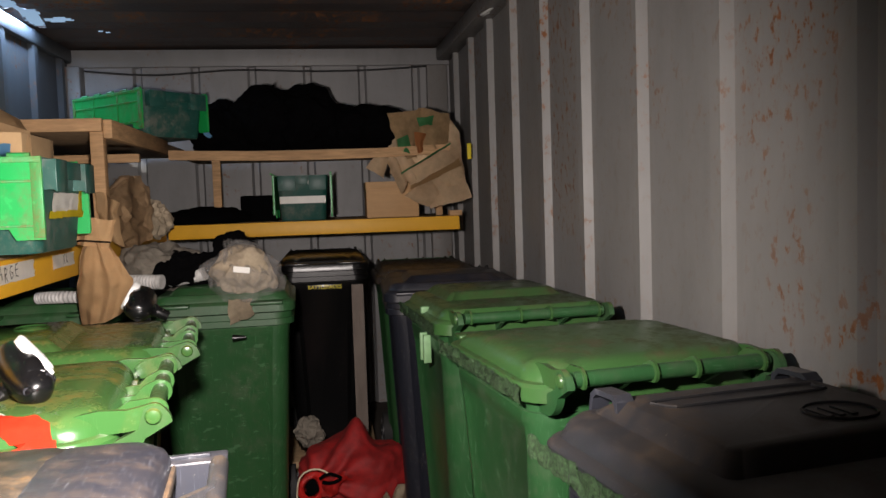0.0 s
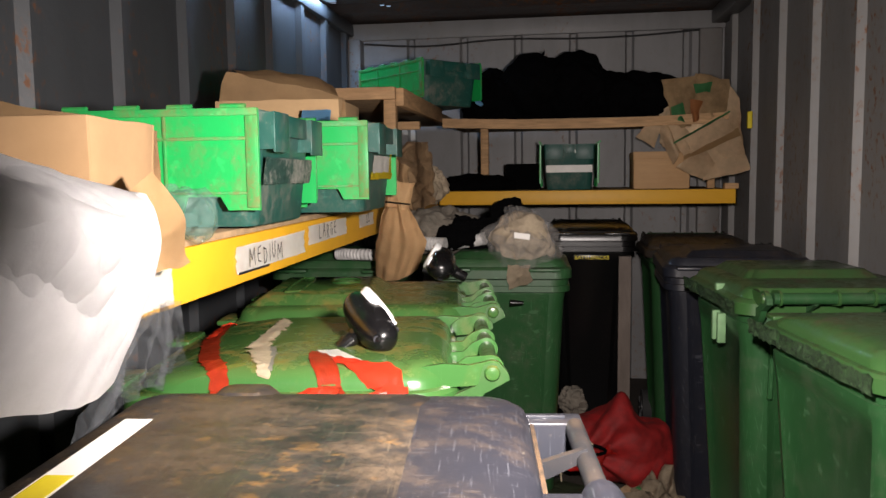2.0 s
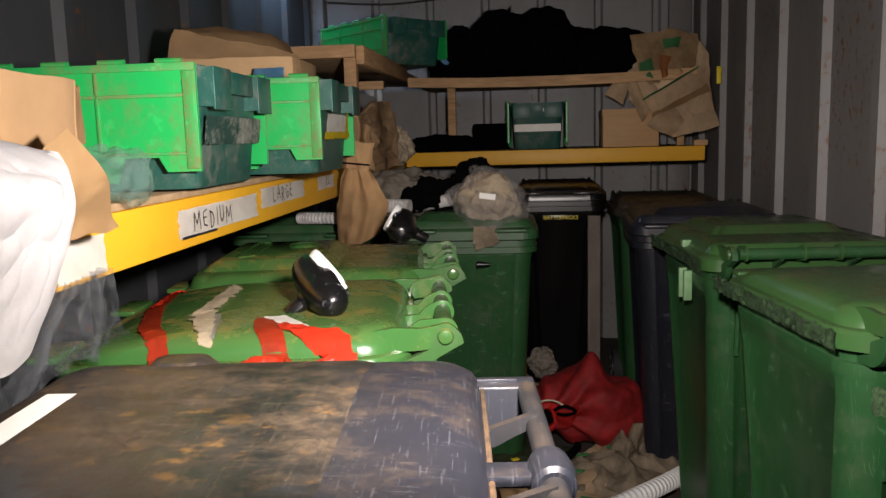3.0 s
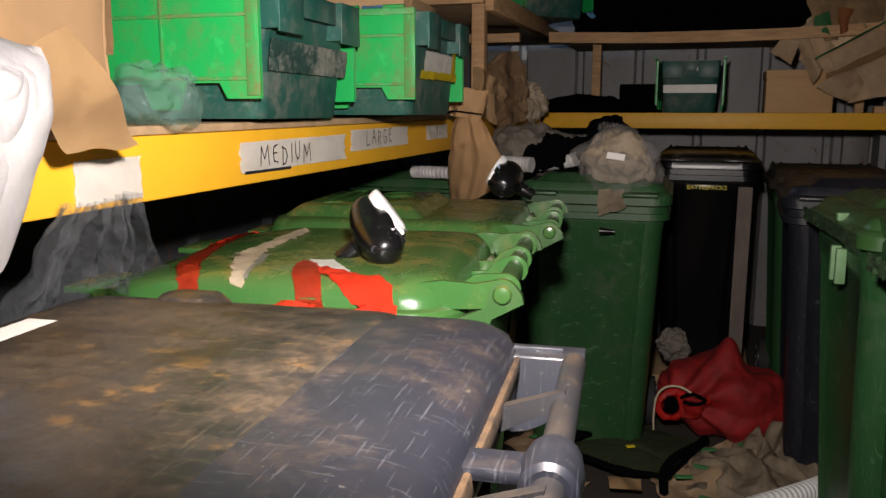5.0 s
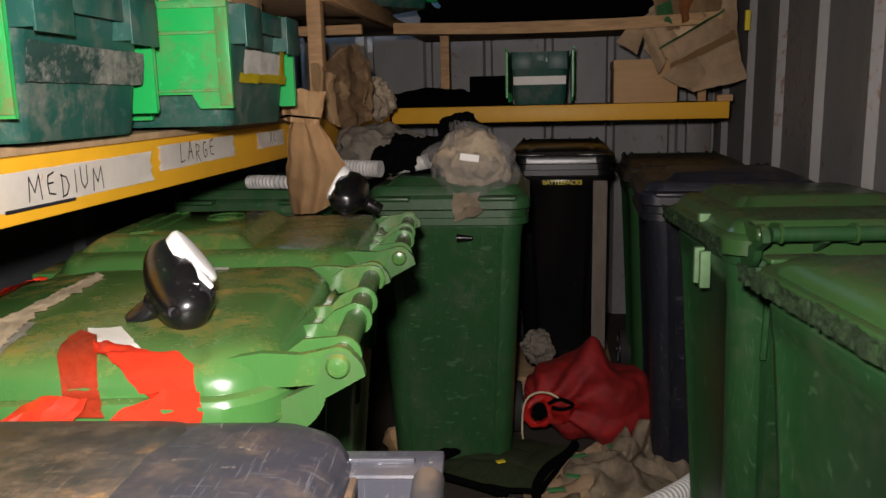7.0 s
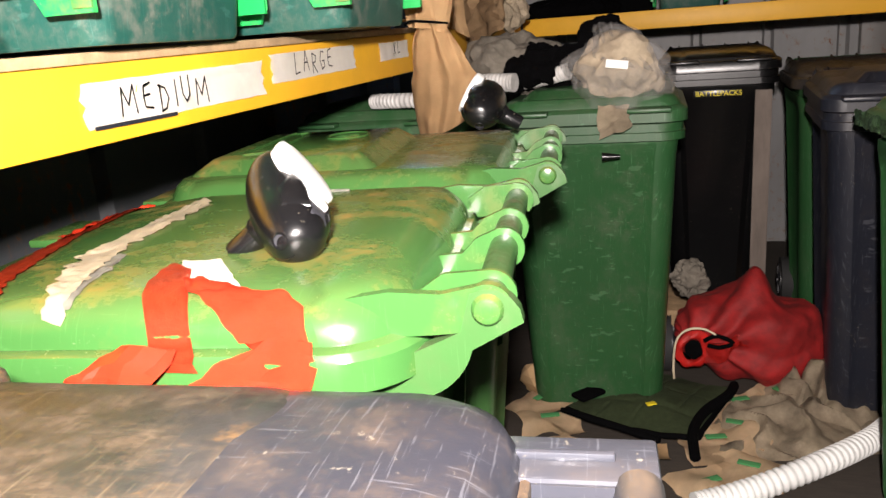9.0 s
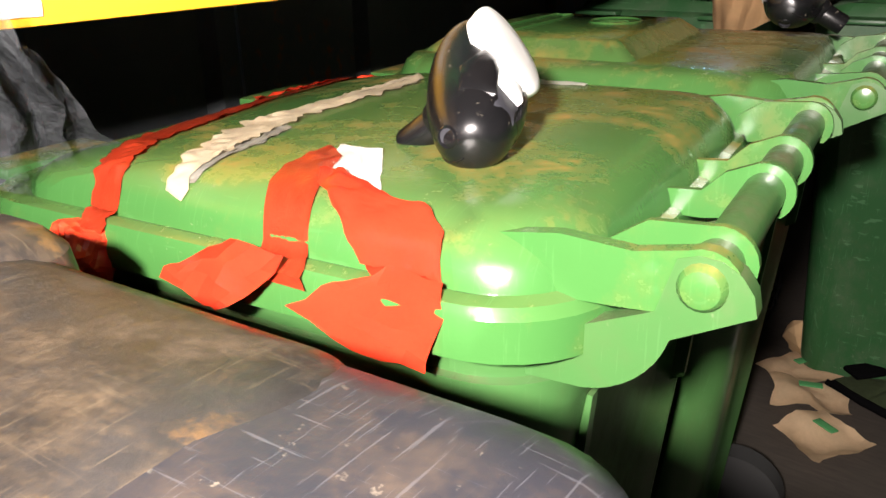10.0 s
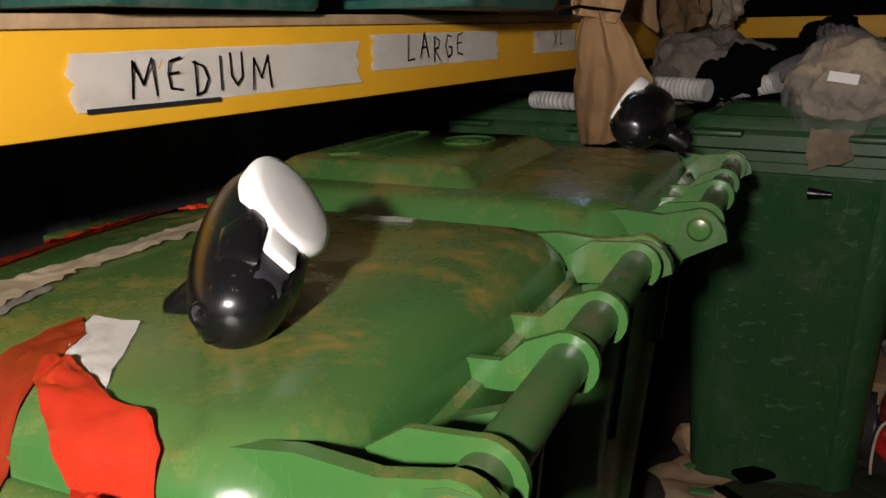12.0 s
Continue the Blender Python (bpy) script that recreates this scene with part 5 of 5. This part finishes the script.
def hopper(m, label):
    """An egg-shaped loader of black plastic: long along z with its nose at -z, white lid at +x, feed neck at -x."""
    top = thing("loader_hopper", m, label, "hopper", "black hoppers")

    def girth(t):
        return max(0.02, math.sin(math.pi * t) ** 0.62 * (0.94 + 0.08 * t))

    rings = []
    for k in range(31):
        t = 0.004 + 0.992 * k / 30
        r = girth(t)
        rings.append([Vector((min(0.044 * r * math.cos(b), 0.034), 0.043 * r * math.sin(b), -0.098 * math.cos(math.pi * t))) for b in (2 * math.pi * i / 36 for i in range(36))])
    shell = part("shell", loft(rings), M_GLOSSBLACK, top, smooth=60)

    def skin(y, z, lift):
        t = math.acos(max(-0.99, min(0.99, -z / 0.098))) / math.pi
        r = girth(t)
        return Vector((min(0.044 * math.sqrt(max(0.08, r * r - (y / 0.043) ** 2)), 0.034) + lift, y, z))

    def patch_on(outline, lift, centre):
        """A skin-hugging plate with the given outline of (y, z) points."""
        rings = [[skin(centre[0] + (y - centre[0]) * f, centre[1] + (z - centre[1]) * f, up) for y, z in outline] for f, up in ((1.0, -0.006), (1.0, lift * 0.5), (0.97, lift), (0.75, lift), (0.5, lift), (0.25, lift), (0.06, lift))]
        return loft(rings)

    oval = loft([[Vector((dx, 0.043 * math.cos(b) * f, 0.053 * math.sin(b) * f)) for b in (2 * math.pi * i / 36 for i in range(36))] for f, dx in ((0.95, -0.012), (1.0, -0.002), (1.0, 0.003), (0.96, 0.0065), (0.82, 0.0085), (0.4, 0.0095))])
    lid = part("lid", oval, M_WHITEPLASTIC, top, "white oval lid", smooth=50)
    lid.matrix_basis = pose(0.034, 0, 0.030, 0, -3, 0)
    part("latch", box((-0.006, -0.014, -0.078), (0.0035, 0.014, -0.045), 0.003), M_WHITEPLASTIC, lid, "white lid tab")
    for q in (-1, 1):
        part("horn", patch_on([(q * 0.015, -0.066), (q * 0.034, -0.060), (q * 0.038, -0.030), (q * 0.030, -0.010), (q * 0.020, -0.012), (q * 0.0165, -0.03)], 0.004, (q * 0.025, -0.035)), M_GLOSSBLACK, shell, smooth=50)
    # no slot is cut: a thin dark patch gives its shade
    part("slot_shade", patch_on([(-0.012, -0.074), (0.012, -0.074), (0.014, -0.048), (-0.014, -0.048)], 0.0008, (0.0, -0.06)), M_INK_SHADE, shell, "dark patch painted as the shaded slot below the lid tab")
    seam = [Vector((-0.0442 * girth(t), 0, -0.0982 * math.cos(math.pi * t))) for t in (0.03 + 0.94 * i / 30 for i in range(31))]
    part("seam", path_tube(seam, 0.0008, 6), M_BLACK, shell)
    part("neck", loft([[Vector((-0.03 - t, r * math.cos(b), -0.01 + r * math.sin(b))) for b in (2 * math.pi * i / 20 for i in range(20))] for t, r in ((0.0, 0.022), (0.014, 0.019), (0.018, 0.0158), (0.048, 0.0150), (0.052, 0.0135), (0.052, 0.011), (0.035, 0.011))]), M_GLOSSBLACK, top)
    socket = part("socket", loft([[Vector((r * math.cos(b), r * math.sin(b), z)) for b in (2 * math.pi * i / 20 for i in range(20))] for z, r in ((-0.012, 0.0105), (0.0, 0.0095), (0.0015, 0.0085), (0.0, 0.0075), (-0.006, 0.007))], cap_high=False), M_GLOSSBLACK, shell, "raised ring round the nose hole")
    socket.matrix_basis = lying((-0.0100, -0.0195, -0.0905), (-0.25, -0.5, -0.83), (1, 0, 0))
    # a dark plug fills the ring and gives the hole's shade
    part("hole", tube((0, 0, -0.004), (0, 0, -0.0005), 0.0074, 0.0074, sides=16), M_INK_SHADE, socket, "dark round plug painted as the hole's shade")
    return top


hopper(lying((0.228, 1.877, 1.0945), (-0.54, 0.78, 0.32), (0.80, 0.23, 0.57)) @ Matrix.Diagonal((0.93, 0.93, 0.93, 1)), "black egg-shaped plastic hopper with white lid standing on the green bin")
hopper(lying((0.243, 2.70, 1.114), (-0.12, 0.96, 0.12), (-0.85, -0.12, 0.5)), "black egg-shaped plastic hopper with white lid lying on the bin")


def ribbed(points, radius, label):
    solo("ribbed_tube", path_tube(points, radius, 16, ribs=14, depth=0.003), M_TUBE, pose(0, 0, 0), label, "plastic tube", "white ribbed tubes")


ribbed([(-0.26, 3.36, 1.075), (-0.18, 3.33, 1.077), (-0.08, 3.30, 1.078)], 0.019, "white ribbed plastic tube lying on the bin lid")
ribbed([(-0.02, 3.56, 1.10), (0.06, 3.54, 1.10), (0.135, 3.52, 1.098)], 0.025, "thick white ribbed plastic tube on the bin lid")
ribbed([(0.15, 3.60, 1.095), (0.22, 3.58, 1.105), (0.29, 3.55, 1.12)], 0.022, "white ribbed plastic tube among the rags")
solo("rag", heap((0.16, 0.13, 0.07), 0.035, 9.0, 1.0, 0.02, 5), M_GREYCLOTH, pose(0.10, 3.72, 1.14), "grey-brown rag heaped on the bin lid", "rag")
solo("black_rag", heap((0.12, 0.10, 0.06), 0.03, 9.0, 5.0, 0.02, 5), M_BLACKCLOTH, pose(0.20, 3.66, 1.13), "black rag heaped on the bin lid", "rag")
solo("black_glove", heap((0.07, 0.05, 0.09), 0.03, 14.0, 4.0, 0.015, 4), M_BLACKCLOTH, pose(0.38, 3.78, 1.17), "crumpled black cloth on the bin lid", "cloth")
bag = thing("rag_bag", pose(0, 0, 0), "cloudy plastic bag full of camouflage rags on the bin lid", "plastic bag")
part("filling", heap((0.118, 0.095, 0.10), 0.045, 8.0, 3.0, 0.014, 5), M_CAMO, bag, smooth=25.0).matrix_basis = pose(0.44, 3.53, 1.11)
part("film", heap((0.135, 0.112, 0.114), 0.05, 7.0, 3.3, 0.012, 5), M_FILM_BAG, bag, "cloudy plastic film", smooth=9.0).matrix_basis = pose(0.44, 3.53, 1.11)
part("gathered_top", sheet(lambda u, v: (0.375 + 0.17 * u * (0.35 + 0.65 * v), 3.50 - 0.075 * v + 0.012 * math.sin(19 * u), 1.25 - 0.09 * v - 0.05 * u * v), 18, 10, 0.001, 0.008, 24.0, 5.0), M_FILM_BAG, bag, "pale fold of film", smooth=8.0)
part("loose_end", sheet(lambda u, v: (0.385 + 0.095 * u + 0.01 * v, 3.425 - 0.025 * v, 1.03 - 0.10 * v + 0.04 * u * v), 10, 10, 0.002, 0.014, 18.0), M_CAMO, bag, smooth=18.0)
part("label", box((-0.03, -0.001, -0.011), (0.03, 0.001, 0.011)), M_LABEL, bag, "small white label").matrix_basis = pose(0.445, 3.405, 1.14, -12, 8, 5)
clip = solo("valve", tube((0, 0, 0), (0.05, 0, 0), 0.013, 0.006, sides=12), M_BLACK, pose(0.40, 3.41, 0.885), "small black plastic valve by the bin", "valve")

# ---- things on the floor ----
red = thing("red_sack", pose(0, 0, 0), "crumpled red mesh sack with a drawstring on the floor", "sack")
def sack_body():
    """A slumped bag with a few broad folds drawn towards its mouth and a raised peak."""
    bm = bmesh.new()
    bmesh.ops.create_icosphere(bm, subdivisions=6, radius=1.0)
    for v in bm.verts:
        n = v.co.normalized()
        p = Vector((n.x * 0.245, n.y * 0.19, n.z * 0.165))
        a = math.atan2(n.z - 0.15, n.x + 0.75)
        fold = 0.016 * math.sin(9 * a + 2.5 * noise.noise(p * 6)) * min(1.0, 1.2 + n.x) + 0.03 * noise.noise(p * 5 + Vector((3, 1, 2)))
        peak = 0.085 * math.exp(-((n.x - 0.1) / 0.22) ** 2 - ((n.y + 0.2) / 0.5) ** 2) * max(0.0, n.z)
        p += n * (fold + 0.006 * noise.noise(p * 26)) + Vector((0, 0, peak))
        p.z = max(p.z, -0.158)
        v.co = p
    return bm


part("body", sack_body(), M_RED, red, smooth=60.0).matrix_basis = pose(0.845, 3.93, 0.16)
loop = [(0.655 + 0.045 * math.cos(a), 3.755 + 0.012 * math.cos(a), 0.165 + 0.052 * math.sin(a)) for a in (2 * math.pi * k / 14 for k in range(15))]
part("mouth", lumps(path_tube(loop, 0.012, 10, ribs=60, depth=0.004), 0.010, 26.0, 2.0), M_MOUTH, red, "gathered bright red mouth")
# the mouth isn't hollow: a black lump stands for the shade inside
part("hole", heap((0.032, 0.008, 0.036), 0.008, 30.0, 2.0, 0.0, 3), M_BLACKCLOTH, red, "black lump painted as the shade inside the mouth").matrix_basis = pose(0.657, 3.757, 0.165)
part("mouth_fold", sheet(lambda u, v: (0.68 + 0.17 * u, 3.755 - 0.03 * math.sin(3 * u) + 0.01 * u, 0.20 - 0.075 * v * (1 - 0.5 * u) + 0.02 * u - 0.015 * math.sin(7 * u)), 18, 8, 0.002, 0.014, 18.0, 2.0), M_MOUTH, red, "bright red gathered folds", smooth=30.0)
part("black_cord", path_tube([(0.69, 3.735, 0.205), (0.73, 3.725, 0.228), (0.78, 3.725, 0.205), (0.74, 3.72, 0.19), (0.70, 3.722, 0.195)], 0.007, 8), M_BLACKCLOTH, red, "black cord")
part("drawstring", path_tube([(0.60, 3.76, 0.005), (0.592, 3.735, 0.10), (0.60, 3.73, 0.20), (0.635, 3.725, 0.245), (0.69, 3.725, 0.25), (0.74, 3.725, 0.222)], 0.004, 8), M_MASKING, red, "pale cord")
solo("white_rag", heap((0.055, 0.04, 0.055), 0.03, 16.0, 3.0, 0.02, 4), M_GREYCLOTH, pose(0.645, 4.05, 0.315), "crumpled pale grey rag behind the sack", "rag", smooth=10.0)
solo("plank", box((-0.03, -0.012, 0), (0.03, 0.012, 0.97), 0.003), M_GREYWOOD, pose(0.90, 4.38, 0.0, 2, 0, 0), "weathered grey plank leaning between the bins", "plank")

vest = thing("canvas_vest", pose(0, 0, 0), "olive green canvas vest with black straps lying on the floor", "vest")
def vest_at(u, v):
    near = Vector((0.25, 3.46, 0)).lerp(Vector((0.665, 3.34, 0)), u)
    far = Vector((0.42, 3.84, 0)).lerp(Vector((0.785, 3.69, 0)), u)
    p = near.lerp(far, v) + Vector((0, -0.03 * math.sin(math.pi * u) * (1 - v), 0.055 + 0.03 * math.sin(math.pi * u) * math.sin(math.pi * v)))
    seam = min(abs(u - q) for q in (0.25, 0.5, 0.75)) < 0.012 or min(abs(v - q) for q in (0.33, 0.66)) < 0.014
    return p - Vector((0, 0, 0.004)) if seam else p


part("panel", sheet(vest_at, 60, 44, 0.014, 0.010, 7.0), M_OLIVE, vest, "quilted olive canvas")
edge = [vest_at(q / 8, 0.0) + Vector((0, 0, 0.003)) for q in range(9)] + [vest_at(1.0, q / 8) + Vector((0, 0, 0.003)) for q in range(1, 9)]
part("binding", path_tube(edge, 0.009, 8), M_BLACKCLOTH, vest, "black edge binding")
part("strap", path_tube([(0.785, 3.69, 0.07), (0.76, 3.58, 0.085), (0.69, 3.48, 0.075), (0.655, 3.36, 0.07), (0.66, 3.24, 0.05)], 0.016, 8), M_BLACKCLOTH, vest, "black webbing strap")
part("strap", path_tube([(0.27, 3.44, 0.07), (0.34, 3.38, 0.08), (0.46, 3.34, 0.07), (0.56, 3.30, 0.06)], 0.012, 8), M_BLACKCLOTH, vest, "black webbing strap")
part("buckle", box((-0.03, -0.05, 0), (0.03, 0.05, 0.015), 0.005), M_BLACKCLOTH, vest).matrix_basis = pose(0.33, 3.52, 0.085, 0, 0, -40)
part("buckle", box((-0.025, -0.05, 0), (0.025, 0.05, 0.015), 0.005), M_BLACKCLOTH, vest).matrix_basis = pose(0.47, 3.79, 0.085, 0, 0, -35)
part("tag", box((-0.015, -0.01, 0), (0.015, 0.01, 0.004), 0.001), M_YELLOWPRINT, vest, "small yellow tag").matrix_basis = pose(0.53, 3.46, 0.098, 0, 0, 30)


def litter(x, y, w, h, turn, mat, label, seed, z=0.012, name="paper_scrap", wrinkle=0.02):
    return solo(name, sheet(lambda u, v: ((u - 0.5) * w, (v - 0.5) * h, 0.02 * math.sin(4 * u + seed) * math.sin(3 * v)), 12, 12, 0.003, wrinkle, 11.0, seed), mat, pose(x, y, z + 0.02, 0, 0, turn), label, "paper", "paper scraps")


for x, y, w, h, turn, seed in ((0.22, 3.42, 0.20, 0.14, 20, 1.0), (0.30, 3.24, 0.16, 0.18, -30, 2.0), (0.72, 3.36, 0.20, 0.22, 15, 3.0), (0.86, 3.50, 0.26, 0.20, 50, 4.0), (0.80, 3.22, 0.22, 0.16, -15, 5.0), (0.70, 3.12, 0.18, 0.2, 35, 6.0), (0.80, 3.62, 0.22, 0.16, 25, 8.0), (0.93, 3.70, 0.2, 0.18, -40, 9.0), (0.17, 3.55, 0.2, 0.16, 60, 10.0), (0.78, 3.46, 0.2, 0.16, -10, 11.0)):
    ob = litter(x, y, w, h, turn, M_PAPER, "crumpled brown printed paper on the floor", seed)
    part("green_print", box((-0.03, -0.008, 0.022), (0.03, 0.016, 0.026), 0.001), M_GREENPRINT, ob, "green print")
litter(0.535, 3.24, 0.11, 0.09, 12, M_CARD, "flat square of brown card on the floor", 7.0, 0.04, "card_scrap", 0.004)
solo("paper_ball", heap((0.08, 0.065, 0.075), 0.04, 9.0, 6.0, 0.015, 3, flat_base=-0.06), M_CARD, pose(0.20, 3.66, 0.075), "crumpled brown paper by the bin's foot", "paper", smooth=0)
def rag(name, x, y, w, h, rise, turn, mat, label, seed):
    """A limp cloth dropped in a heap: broad folds, a mound in the middle and a ragged outline."""
    def f(u, v):
        a, b = u - 0.5, v - 0.5
        edge = 1 + 0.22 * noise.noise(Vector((3 * u + seed, 3 * v, seed)))
        fold = 0.5 + 0.5 * math.sin(21 * u + 7 * v + 5 * noise.noise(Vector((4 * u, 4 * v, seed))))
        top = max(0.0, 1 - 3.6 * (a * a + b * b))
        return a * w * edge, b * h * edge, 0.012 + rise * top * (0.45 + 0.55 * fold) + 0.008 * fold
    return solo(name, sheet(f, 54, 46, 0.003, 0.012, 13.0, seed), mat, pose(x, y, 0, 0, 0, turn), label, "rag", smooth=28.0)


rag("camouflage_rag", 0.93, 3.52, 0.44, 0.36, 0.085, 15, M_CAMO, "crumpled camouflage rag on the floor", 2.0)
rag("beige_rag", 1.06, 3.74, 0.34, 0.34, 0.13, -20, M_CAMO, "crumpled beige camouflage rag on the floor beside the sack", 6.0)
solo("white_hose", path_tube([(0.66, 3.02, 0.04), (0.80, 3.10, 0.05), (0.98, 3.22, 0.075), (1.12, 3.37, 0.07), (1.2, 3.52, 0.04)], 0.030, 16, ribs=40, depth=0.004), M_WHITEPLASTIC, pose(0, 0, 0), "thick white ribbed hose lying over the rags", "hose")
